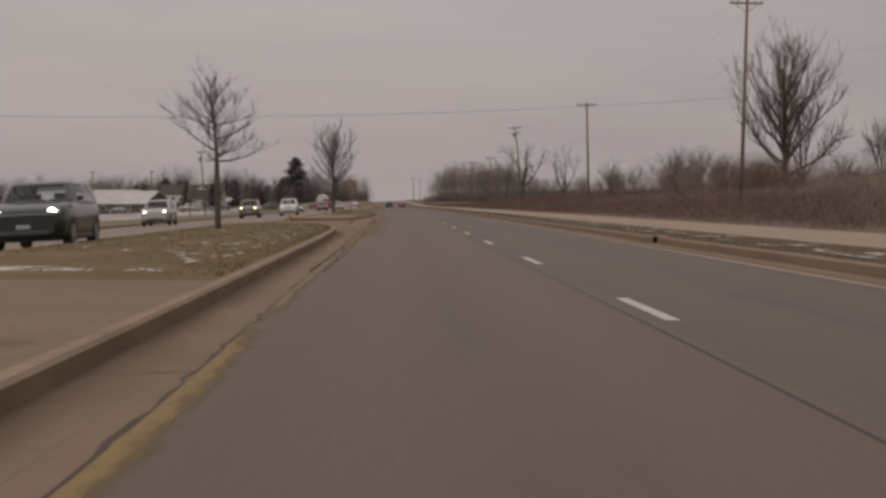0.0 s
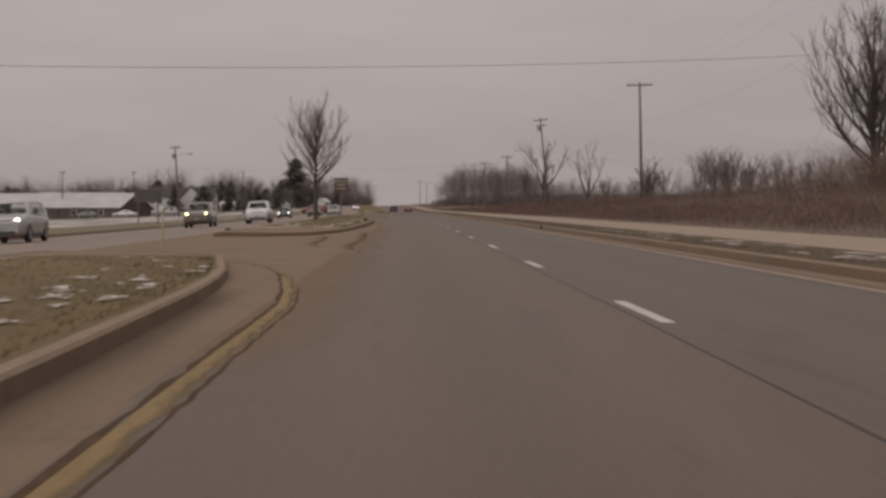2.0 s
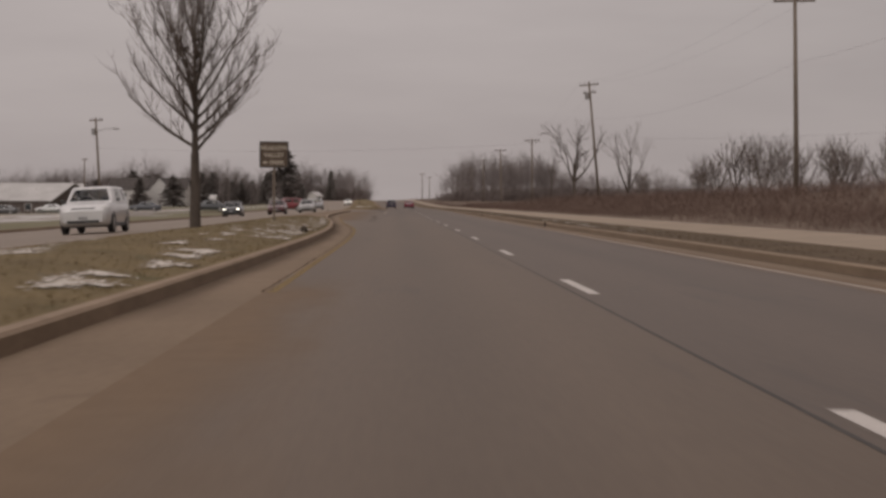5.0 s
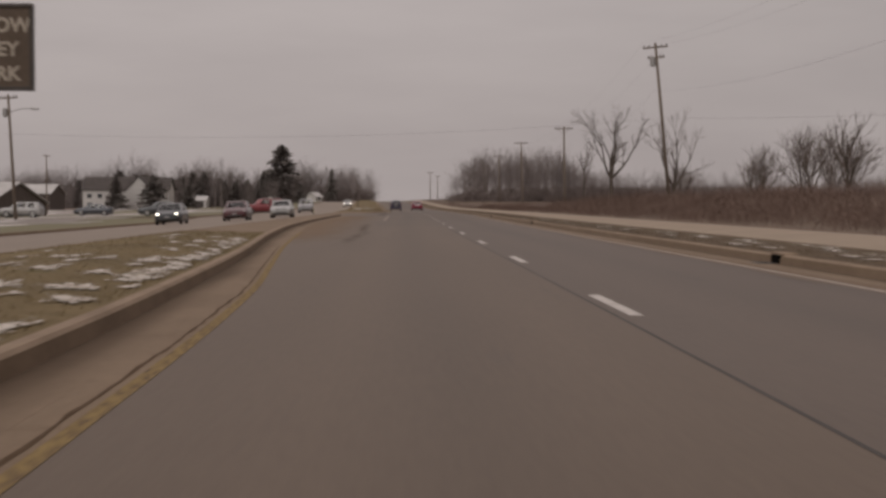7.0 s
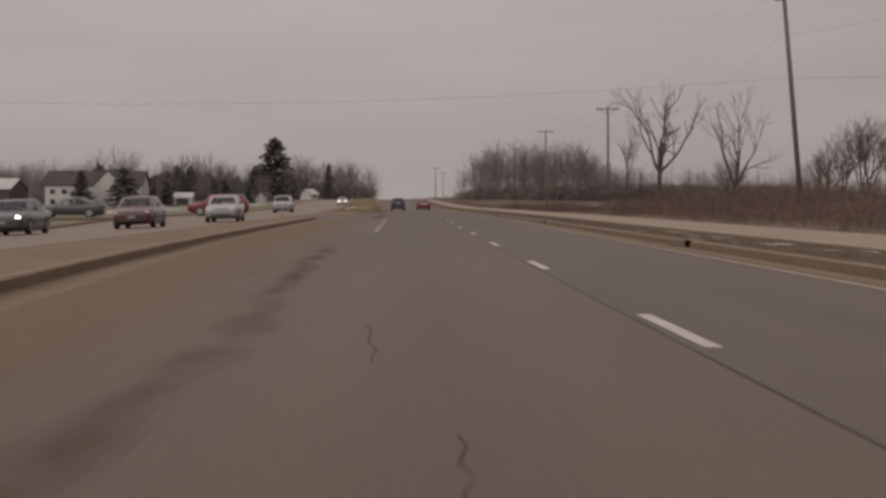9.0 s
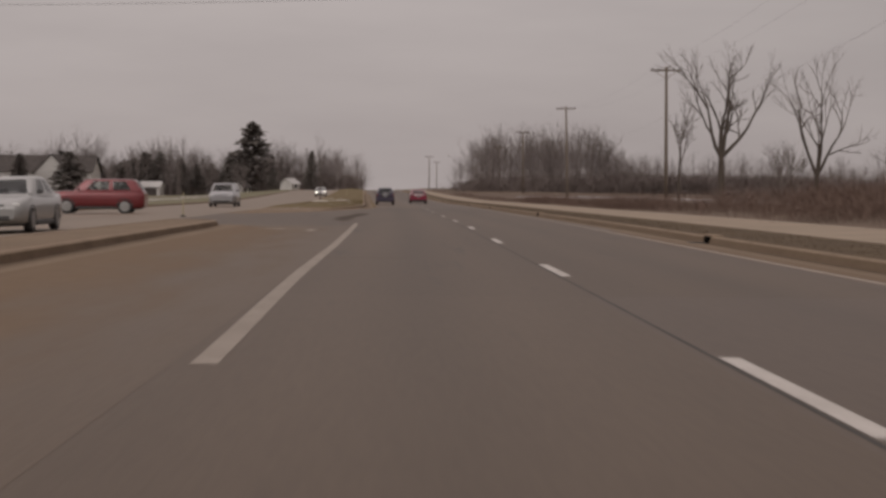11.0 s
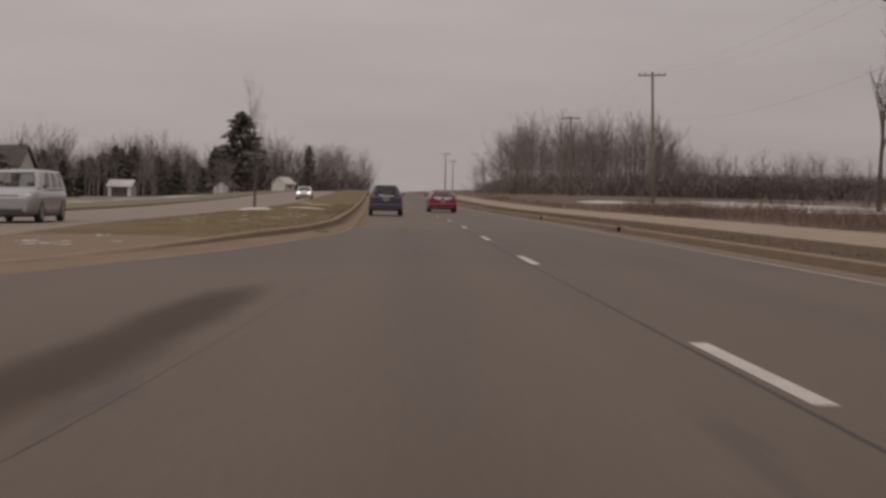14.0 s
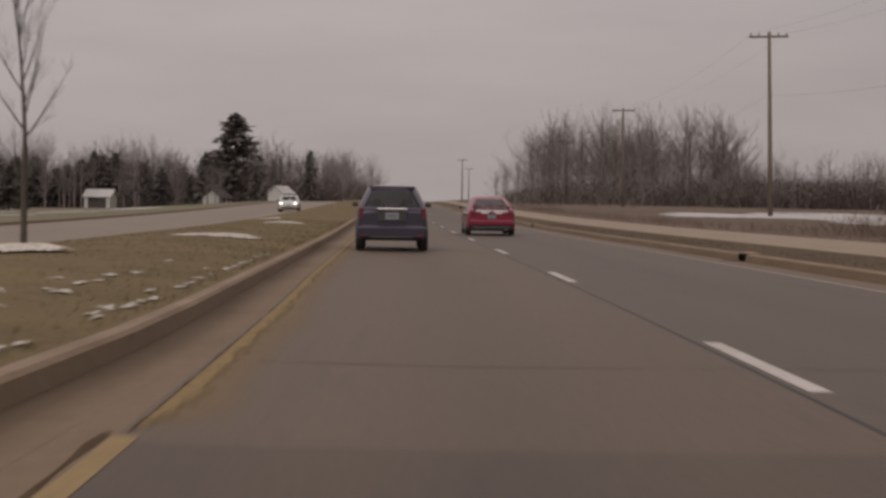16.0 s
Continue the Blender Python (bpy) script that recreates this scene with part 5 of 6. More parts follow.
# upholstery likewise lifted from black for haze
M_SEAT = plain("dark_upholstery", (0.055, 0.053, 0.053), 0.9)


def paintwork(name, c, metal=0.35):
    return plain(name, c, 0.32, metal, 0.7)


def car(m, paint, L, W, H, clear, belt, hood, trunk, rb, rr, fr, fb, wr, wheels, label, category="car", lamps=None, nose=0.12, tailin=0.10, rear="hatch", wroof=0.80, rear_sill=0.16, group="traffic"):
    """A car facing +y at the origin: rb rr fr fb are where the cabin meets belt and roof, rear to front."""
    t = t_ob = thing("car" if category == "car" else category.replace(" ", "_"), m, label, category, group)
    w = W / 2
    st = [(-L / 2, w - tailin * 1.3, clear + 0.16, trunk - 0.10), (-L / 2 + 0.06, w - tailin * 0.7, clear + 0.05, trunk - 0.02), (-L / 2 + 0.30, w - 0.03, clear, trunk), (-L / 2 + 0.7, w, clear, trunk if rb > -L / 2 + 0.7 else belt)]
    for k in range(1, 6):
        y = -L / 2 + 0.7 + (fb + L / 2 - 0.7) * k / 6
        st.append((y, w, clear, trunk if y < rb - 0.05 else belt))
    st += [(fb, w, clear, belt - 0.01), (fb + (L / 2 - fb) * 0.35, w - 0.005, clear, hood + 0.02), (L / 2 - 0.45, w - 0.03, clear, hood - 0.04), (L / 2 - 0.15, w - 0.10, clear + 0.03, hood - 0.13), (L / 2, w - 0.24, clear + 0.14, hood - 0.27)]
    body = part("body", loft([ring(*s) for s in st]), paint, t, smooth=True)
    for q in body.data.polygons:
        if len(q.vertices) > 4:
            q.use_smooth = False
    wb, wt = w * 0.95, w * wroof
    zt = H
    zb = min(belt, trunk) - 0.03 if rear != "hatch" else belt - 0.03
    zr = zt - 0.065
    ns, nf, nc = 14, 8, 4
    gaps = (0, 1, 7, 12, 13) if rear != "van" else (0, 1, 5, 9, 13)

    def outline(a, y0, y1, z, c, bow):
        """A rounded plan of the cabin: right side, front, left side, rear, with the corners between."""
        p = []
        for sx, sy in ((1, 1), (-1, 1), (-1, -1), (1, -1)):
            if sx == sy:
                p += [(sx * a, (y0 + c if sy > 0 else y1 - c) + sy * (y1 - y0 - 2 * c) * k / ns) for k in range(ns)]
            else:
                p += [(-sx * (a - c) + sx * 2 * (a - c) * k / nf, y1 if sy > 0 else y0) for k in range(nf)]
            q0 = {(1, 1): 0, (-1, 1): 90, (-1, -1): 180, (1, -1): 270}[sx, sy]
            p += [(sx * (a - c) + c * math.cos(radians(q0 + 90 * k / nc)), (y1 - c if sy > 0 else y0 + c) + c * math.sin(radians(q0 + 90 * k / nc))) for k in range(nc)]
        half, mid = (y1 - y0) / 2, (y0 + y1) / 2
        return [(x * (1 - 0.05 * abs((y - mid) / half) ** 3), y + bow * (1 - (x / a) ** 2) * (1 if y > mid else -0.7) * abs((y - mid) / half) ** 6, z) for x, y in p]
    rings, marks = [], []
    for t in (0.0, rear_sill, 0.14 if rear_sill > 0.15 else 0.2, 0.4, 0.65, 0.86, 0.93, 1.0):
        e = t ** 1.35
        rings.append(outline(wb + (wt - wb) * e, rb + (rr - rb) * (t ** 1.15), fb + (fr - fb) * t, zb + (zr - zb) * t, 0.09 + 0.07 * t, 0.10))
        marks.append(t)
    order = sorted(range(len(marks)), key=lambda k: marks[k])
    rings, marks = [rings[k] for k in order], [marks[k] for k in order]
    glassy = len(rings) - 2
    long = (fr - rr) / 2
    for d, up in ((0.05, 0.030), (0.16, 0.050), (0.34, 0.061), (0.55, 0.065)):
        rings.append(outline(wt * (1 - d), rr + long * d, fr - long * d, zr + up, 0.16 * (1 - d), 0.05 * (1 - d)))
    n = len(rings[0])
    vs = [p for r in rings for p in r]
    kinds = ["side"] * ns + ["pillar"] * nc + ["front"] * nf + ["pillar"] * nc + ["side"] * ns + ["pillar"] * nc + ["rear"] * nf + ["pillar"] * nc
    where = list(range(ns)) + [0] * nc + list(range(nf)) + [0] * nc + list(range(ns)) + [0] * nc + list(range(nf)) + [0] * nc
    paint_f, glass_f = [], {}
    for r in range(len(rings) - 1):
        for c in range(n):
            q = (r * n + c, r * n + (c + 1) % n, (r + 1) * n + (c + 1) % n, (r + 1) * n + c)
            kind = kinds[c]
            lit = r < glassy and marks[r] >= rear_sill - 0.001 and marks[r + 1] <= 0.94
            if lit and kind in ("front", "rear"):
                glass_f.setdefault(("windscreen" if kind == "front" else "rear_window", 0), []).append(q)
            elif lit and kind == "side" and where[c] not in gaps:
                glass_f.setdefault(("side_window", (c > n / 2, sum(g < where[c] for g in gaps))), []).append(q)
            else:
                paint_f.append(q)
    paint_f.append(tuple((len(rings) - 1) * n + c for c in range(n)))

    def only(faces):
        used = sorted({i for q in faces for i in q})
        back = {i: k for k, i in enumerate(used)}
        return [vs[i] for i in used], [tuple(back[i] for i in q) for q in faces]
    part("cabin", only(paint_f), paint, t_ob, smooth=True)
    for (nm, _), faces in glass_f.items():
        part(nm, only(faces), M_CARGLASS, t_ob, smooth=True)
    t = t_ob
    part("dashboard", box(-wb + 0.05, wb - 0.05, fb - 0.55, fb - 0.08, zb + 0.02, zb + 0.075, 0.02), M_SEAT, t)
    part("interior_floor", box(-wb + 0.05, wb - 0.05, rb + 0.12, fb - 0.5, zb + 0.0, zb + 0.045, 0.01), M_SEAT, t)
    for sx in (-0.37, 0.37):
        for sy in ((fr - 0.35), (fr - 1.25)):
            seat = part("seat", box(sx - 0.22, sx + 0.22, sy - 0.1, sy + 0.04, zb + 0.03, zb + 0.13, 0.03), M_SEAT, t)
            part("headrest", box(sx - 0.12, sx + 0.12, sy - 0.09, sy + 0.0, zb + 0.12, zb + 0.26, 0.03), M_SEAT, seat)
    for wy in wheels:
        for sx in (-1, 1):
            wheel(t, sx * (w - 0.10), wy, wr, 0.20, M_RIM)
            arch = [[(sx * (w + 0.004), wy + math.cos(q) * rr2, wr + math.sin(q) * rr2) for rr2 in (wr * 1.04, wr * 1.16)] for q in (math.pi * k / 12 for k in range(13))]
            v = [p for r in arch for p in r] + [(p[0] - sx * 0.05, p[1], p[2]) for r in arch for p in r]
            f = [(2 * i, 2 * i + 1, 2 * i + 3, 2 * i + 2) for i in range(12)] + [(26 + 2 * i, 26 + 2 * i + 2, 2 * i + 2, 2 * i) for i in range(12)] + [(26 + 2 * i + 1, 2 * i + 1, 2 * i + 3, 26 + 2 * i + 3) for i in range(12)]
            part("wheel_arch", (v, f), M_TRIM, t)
    for sx in (-1, 1):
        part("mirror", box(min(sx * w, sx * (w + 0.15)), max(sx * w, sx * (w + 0.15)), fb - 0.32, fb - 0.22, belt + 0.03, belt + 0.14, 0.025), M_TRIM, t)
        x0, x1 = sorted((sx * (w * 0.50), sx * (w * 0.86)))
        lh = part("headlight", box(x0, x1, L / 2 - 0.30, L / 2 - 0.115, hood - 0.29, hood - 0.14, 0.03), M_LAMP, t)
        if lamps:
            cx = sx * w * 0.68
            part("bulb", tube([(cx, L / 2 - 0.13, hood - 0.215), (cx, L / 2 - 0.085, hood - 0.215)], [0.105, 0.105], 12), lamps, lh)
    part("grille", box(-w * 0.46, w * 0.46, L / 2 - 0.25, L / 2 - 0.05, hood - 0.33, hood - 0.17, 0.02), M_TRIM, t)
    part("front_bumper_vent", box(-w * 0.62, w * 0.62, L / 2 - 0.22, L / 2 + 0.01, clear + 0.12, clear + 0.24, 0.02), M_TRIM, t)
    part("sill", box(-w - 0.006, w + 0.006, wheels[0] + wr * 1.2, wheels[1] - wr * 1.2, clear - 0.03, clear + 0.10, 0.03), M_TRIM, t)
    fp = part("front_plate", box(-0.16, 0.16, L / 2 - 0.05, L / 2 + 0.022, clear + 0.26, clear + 0.36, 0.005), M_PLATE, t)
    part("underbody", box(-w * 0.8, w * 0.8, -L / 2 + 0.25, L / 2 - 0.3, clear - 0.03, clear + 0.05), M_TRIM, t)
    return t


def rear_plate(t, y, z):
    p = part("number_plate", box(-0.155, 0.155, y - 0.012, y + 0.02, z - 0.078, z + 0.078, 0.004), M_PLATE, t, "pale number plate")
    for k in range(5):
        part("character_bar", box(-0.115 + k * 0.05, -0.085 + k * 0.05, y - 0.016, y - 0.010, z - 0.035, z + 0.035), M_PLATEBAR, p)


def grade(y):
    return math.degrees(math.atan((rise(y + 2) - rise(y - 2)) / 4))


# the small blue hatchback ahead
yb = 291.6
hatch = car(pose(0.74, yb, rise(yb), grade(yb), 0, 1.2), paintwork("dark_blue_paint", (0.036, 0.028, 0.052)), 3.9, 1.70, 1.55, 0.27, 1.0, 0.94, 1.0, -1.88, -1.42, 0.55, 1.28, 0.30, (-1.22, 1.24),
            "small dark blue hatchback with a chrome tailgate strip", rear="hatch", tailin=0.06, wroof=0.69, rear_sill=0.12)
L2 = -3.9 / 2
part("tailgate_strip", box(-0.36, 0.36, L2 - 0.035, L2 + 0.05, 0.95, 1.01, 0.015), M_CHROME, hatch, "bright chrome strip")
# dark block on the tailgate stands for the shade in the plate recess
part("recess_shade", box(-0.34, 0.34, L2 - 0.02, L2 + 0.06, 0.68, 0.93, 0.02), M_TRIM, hatch)
rear_plate(hatch, L2 - 0.022, 0.82)
part("rear_bumper", box(-0.82, 0.82, L2 - 0.06, L2 + 0.25, 0.27, 0.60, 0.06), paintwork("dark_blue_bumper", (0.034, 0.027, 0.050)), hatch)
part("bumper_insert", box(-0.50, 0.50, L2 - 0.072, L2 + 0.1, 0.29, 0.36, 0.02), M_TRIM, hatch)
for sx in (-1, 1):
    x0, x1 = sorted((sx * 0.67, sx * 0.79))
    lamp_part = part("tail_light", box(x0, x1, L2 - 0.012, L2 + 0.14, 0.74, 1.02, 0.03), M_TAIL, hatch)
    part("reflector", box(*sorted((sx * 0.60, sx * 0.72)), L2 - 0.066, L2 - 0.03, 0.34, 0.39), M_TAIL, hatch)
part("spoiler", box(-0.54, 0.54, -1.50, -1.30, 1.485, 1.515, 0.012), paintwork("dark_blue_spoiler", (0.032, 0.026, 0.047)), hatch)
part("wiper", tube([(-0.02, -1.925, 1.07), (0.34, -1.89, 1.13)], 0.012, 5), M_TRIM, hatch)

# the red coupe in the other lane
yr = 311.6
coupe = car(pose(4.14, yr, rise(yr), grade(yr), 0, 1.2), paintwork("red_paint", (0.195, 0.008, 0.032), 0.2), 4.55, 1.84, 1.46, 0.19, 0.95, 0.86, 1.0, -1.78, -0.80, 0.34, 1.10, 0.33, (-1.30, 1.36),
            "bright red two-door coupe with a painted highlight across the tail", rear="coupe", tailin=0.09, wroof=0.70)
L3 = -4.55 / 2
# pale bar in place of the sky's highlight on trunk lid and spoiler
part("tail_highlight", box(-0.60, 0.60, L3 - 0.03, L3 + 0.09, 0.87, 0.945, 0.015), M_TAILPALE, coupe, "pale strip for the sky's reflection across the tail")
for sx in (-1, 1):
    x0, x1 = sorted((sx * 0.12, sx * 0.40))
    part("reverse_light", box(x0, x1, L3 - 0.032, L3 + 0.08, 0.80, 0.90, 0.02), M_TAILPALE, coupe)
    x0, x1 = sorted((sx * 0.58, sx * 0.80))
    part("tail_light", box(x0, x1, L3 - 0.02, L3 + 0.14, 0.76, 0.91, 0.025), M_TAIL, coupe)
    part("exhaust", tube([(sx * 0.52, L3 - 0.03, 0.25), (sx * 0.52, L3 + 0.2, 0.25)], [0.05, 0.05], 10), M_CHROME, coupe)
part("emblem", tube([(0, L3 - 0.036, 0.86), (0, L3 + 0.05, 0.86)], [0.05, 0.05], 10), M_TRIM, coupe)
rear_plate(coupe, L3 - 0.022, 0.70)
part("rear_bumper", box(-0.84, 0.84, L3 - 0.07, L3 + 0.3, 0.36, 0.58, 0.05), paintwork("red_bumper", (0.195, 0.008, 0.032), 0.2), coupe)
part("valance", box(-0.74, 0.74, L3 - 0.05, L3 + 0.25, 0.22, 0.37, 0.03), M_TRIM, coupe)
part("spoiler", box(-0.72, 0.72, L3 + 0.02, L3 + 0.22, 1.06, 1.095, 0.012), paintwork("red_spoiler", (0.195, 0.008, 0.032), 0.2), coupe)
for sx in (-0.62, 0.62):
    part("spoiler_foot", box(sx - 0.04, sx + 0.04, L3 + 0.06, L3 + 0.18, 0.97, 1.07), M_TRIM, coupe)

# oncoming and waiting traffic
SUV = dict(L=4.7, W=1.86, H=1.72, clear=0.26, belt=1.12, hood=1.10, trunk=1.12, rb=-2.26, rr=-1.85, fr=0.55, fb=1.10, wr=0.36, wheels=(-1.40, 1.40))
SEDAN = dict(L=4.7, W=1.80, H=1.44, clear=0.20, belt=0.93, hood=0.88, trunk=1.0, rb=-1.75, rr=-0.95, fr=0.45, fb=1.20, wr=0.32, wheels=(-1.36, 1.40), rear="sedan")
VAN = dict(L=5.0, W=1.94, H=1.74, clear=0.22, belt=1.08, hood=1.06, trunk=1.08, rb=-2.42, rr=-2.1, fr=0.85, fb=1.65, wr=0.33, wheels=(-1.5, 1.52), rear="van")


def park(kind, x, y, turn, colour, label, lamps=None, category="car"):
    u = x - lane(y)
    z = rise(y) + (opp(u, y) if u > -21.1 else land_left(u, y) + 0.03)
    tilt = 0.0
    if -21.1 < u < -10.6:
        tilt = math.degrees(math.atan((opp(u + 0.5, y) - opp(u - 0.5, y)))) * -math.cos(radians(turn)) * -1
    return car(pose(x, y, z, 0, -tilt if abs(turn - 180) < 40 or abs(turn) < 40 else 0, turn), paintwork(label.split()[0] + "_car_paint", colour), lamps=lamps, label=label, category=category, **kind)


park(dict(SUV, H=1.64), -8.35, -17.6, 181, (0.012, 0.012, 0.013), "black mid-size sport utility vehicle with lit headlights", M_LAMPON)
park(SUV, -15.2, 42.5, 181, (0.33, 0.32, 0.31), "silver sport utility vehicle with lit headlights", M_LAMPON)
park(SUV, -12.9, 81.6, 181, (0.15, 0.125, 0.10), "dark tan boxy sport utility vehicle with yellow-lit headlights", M_LAMPYEL)
park(SUV, -10.1, 94.6, 181, (0.55, 0.54, 0.53), "white sport utility vehicle driving toward the crossing")
park(SEDAN, -14.4, 178.3, 181, (0.045, 0.048, 0.052), "charcoal sedan with lit headlights", M_LAMPON)
park(SEDAN, -10.7, 185.2, 181, (0.075, 0.022, 0.025), "maroon sedan on the opposite carriageway")
park(SEDAN, -8.5, 198.5, 181, (0.29, 0.285, 0.275), "silver sedan on the opposite carriageway")
park(SUV, -13.2, 232.0, 94, (0.150, 0.016, 0.020), "red sport utility vehicle crossing at the opening")
park(VAN, -11.0, 266.5, 181, (0.27, 0.265, 0.27), "silver minivan on the opposite carriageway", None, "minivan")
park(SEDAN, -9.7, 381, 182, (0.55, 0.54, 0.52), "white sedan coming over the rise", M_LAMPON)
park(SEDAN, -22.3, 221.5, 96, (0.06, 0.062, 0.065), "dark sedan parked beside the lawn")
park(SEDAN, -36.0, 254, 92, (0.05, 0.052, 0.06), "dark blue sedan parked beside the lawn")
park(SUV, -40.0, 236, 92, (0.25, 0.24, 0.23), "grey sport utility vehicle in the parking lot")
park(SEDAN, -52.0, 262, 90, (0.45, 0.44, 0.43), "pale sedan in the parking lot")
park(SEDAN, -60.0, 265, 85, (0.07, 0.065, 0.065), "dark sedan in the parking lot")


# ---- buildings ----
def gable_house(x, y, w, d, eave, ridge, turn, wall_m, roof_m, label, windows=((-0.25, 0.4), (0.2, 0.4)), door=None, garage=False, category="house", along=True, over=0.4):
    """A house with its ridge along local x; the gable ends face local x, the front faces -y."""
    z = on_ground(x, y)
    t = thing(category.replace(" ", "_"), pose(x, y, z, 0, 0, turn), label, category)
    a, b = w / 2, d / 2
    v = [(-a, -b, -1.2), (a, -b, -1.2), (a, b, -1.2), (-a, b, -1.2), (-a, -b, eave), (a, -b, eave), (a, b, eave), (-a, b, eave), (-a, 0, ridge - 0.05), (a, 0, ridge - 0.05)]
    part("wall", (v, [(0, 1, 5, 4), (1, 2, 6, 9, 5), (2, 3, 7, 6), (3, 0, 4, 8, 7)]), wall_m, t)
    s = (ridge - eave) / b
    for sy in (-1, 1):
        e = (b + over) * sy
        ze = eave - s * over
        p = [(-a - over, e, ze), (a + over, e, ze), (a + over, 0, ridge), (-a - over, 0, ridge)]
        part("roof", (p + [(q[0], q[1], q[2] + 0.16) for q in p], [(0, 1, 2, 3), (7, 6, 5, 4), (0, 4, 5, 1), (1, 5, 6, 2), (3, 2, 6, 7), (0, 3, 7, 4)]), roof_m, t)
    for wx, wz in windows:
        wx *= w
        wd = part("window", box(wx - 0.65, wx + 0.65, -b - 0.05, -b + 0.05, eave * wz, eave * wz + 1.2, 0.02), M_SIDING, t)
        part("pane", box(wx - 0.54, wx + 0.54, -b - 0.065, -b - 0.04, eave * wz + 0.1, eave * wz + 1.1), M_GLASS, wd)
    if garage:
        # no hole in the wall: a dark slab stands for the unlit inside
        dr = part("doorway_shade", box(-a * 0.72, a * 0.72, -b - 0.03, -b + 0.1, 0.0, eave * 0.85, 0.01), M_ROOF, t, "dark slab for the shade in an open garage doorway")
    if door:
        part("door", box(door * w - 0.5, door * w + 0.5, -b - 0.05, -b + 0.05, 0.0, 2.05, 0.02), M_ROOF, t)
    return t


# a long low building, seen over its snowy roof
gable_house(-72, 296, 34, 18, 2.6, 5.6, -12, M_BRICK, M_ROOFSNOW, "long low brown-brick building with a snowy roof", ((-0.38, 0.35), (-0.2, 0.35), (0.0, 0.35), (0.2, 0.35), (0.38, 0.35)), 0.1, category="low building")
gable_house(-112, 300, 36, 20, 2.8, 5.6, -14, M_BRICK, M_ROOFSNOW, "brown-brick wing with a snow-covered gable roof", ((-0.3, 0.35), (0.3, 0.35)), category="low building")
gable_house(-101, 448, 28, 16, 4.2, 6.6, 0, M_BRICK, M_ROOFSNOW, "low dark-walled building with a snowy roof", ((-0.3, 0.4), (0.0, 0.4), (0.3, 0.4)), category="low building")
gable_house(-66, 434, 21, 8.5, 5.0, 7.9, 0, M_SIDING, M_ROOF, "long white-sided house with a dark shingle roof", ((-0.42, 0.55), (-0.30, 0.55), (-0.42, 0.12), (0.30, 0.55)), -0.22)
gable_house(-62.3, 431.5, 9.5, 6.4, 4.6, 8.0, 90, M_SIDING, M_ROOF, "white front gable of a house between conifers", ((0.0, 0.3),), over=0.3)
gable_house(-66.5, 562, 5.6, 5.0, 2.5, 3.9, -6, M_SIDING, M_ROOFSNOW, "white single garage with a dark doorway", (), garage=True, category="garage")
gable_house(-56.0, 578, 5.5, 4, 1.9, 2.9, -4, M_SIDING, M_ROOF, "low white shed beside the garage", ((-0.2, 0.3), (0.2, 0.3)), category="shed")
gable_house(-42.0, 566, 5, 4.5, 2.0, 3.6, 70, M_SIDING, M_ROOF, "white house with dark roof among trees", ((-0.25, 0.3), (0.25, 0.3)))
gable_house(-27.5, 560, 4, 4, 1.8, 3.2, 60, M_SIDING, M_ROOFSNOW, "small white house with a snowy roof", ((0.0, 0.35),))

# ---- sign of the park ----
sz = 0.37
M_SIGN = surf("brown_sign_board", (0.075, 0.052, 0.036), (0.105, 0.075, 0.052), 1.5, 0.6, 0.1, 10)
M_SIGNRIM = plain("dark_sign_rim", (0.040, 0.030, 0.024), 0.6)
M_LETTER = plain("cream_lettering", (0.36, 0.31, 0.25), 0.7)
sign = thing("park_sign", Matrix.LocRotScale((-3.84, 98.4, sz), None, (0.845, 0.845, 0.845)), "brown park name sign on a single post", "sign")
part("post", box(-0.055, 0.055, 0.03, 0.14, -0.35, 2.55, 0.01), M_POLE, sign)
board = part("board", box(-0.65, 0.65, -0.02, 0.03, 2.46, 3.62, 0.008), M_SIGN, sign)
for x0, x1, z0, z1 in ((-0.68, 0.68, 3.60, 3.66), (-0.68, 0.68, 2.42, 2.48), (-0.68, -0.62, 2.48, 3.60), (0.62, 0.68, 2.48, 3.60)):
    part("rim", box(x0, x1, -0.045, 0.045, z0, z1, 0.008), M_SIGNRIM, board)


def words(text, x, z, size, parent, material):
    c = bpy.data.curves.new("lettering", "FONT")
    c.body, c.size, c.extrude, c.align_x = text, size, 0.006, "CENTER"
    c.offset = 0.008
    tmp = bpy.data.objects.new("lettering", c)
    scene.collection.objects.link(tmp)
    bpy.context.view_layer.update()
    me = bpy.data.meshes.new_from_object(tmp.evaluated_get(bpy.context.evaluated_depsgraph_get()))
    bpy.data.objects.remove(tmp)
    me.materials.clear()
    me.materials.append(material)
    o = new("lettering", me)
    o.parent = parent
    o.matrix_basis = pose(x, -0.03, z, 90, 0, 0)
    o["label"] = "cream capital lettering"
    return o


words("MEADOW", 0, 3.26, 0.28, board, M_LETTER)
words("VALLEY", 0, 2.92, 0.28, board, M_LETTER)
words("PARK", 0.15, 2.57, 0.28, board, M_LETTER)
part("arrow", ([(-0.54, -0.028, 2.67), (-0.40, -0.028, 2.77), (-0.40, -0.028, 2.70), (-0.27, -0.028, 2.70), (-0.27, -0.028, 2.64), (-0.40, -0.028, 2.64), (-0.40, -0.028, 2.57),
                (-0.54, -0.016, 2.67), (-0.40, -0.016, 2.77), (-0.40, -0.016, 2.57)], [(0, 1, 6), (2, 3, 4, 5), (7, 9, 8)]), M_LETTER, board)

notice = thing("roadside_sign", pose(-22.5, 116.5, on_ground(-22.5, 116.5), 0, 0, 12), "dark grey-brown rectangular sign board on two posts", "sign")
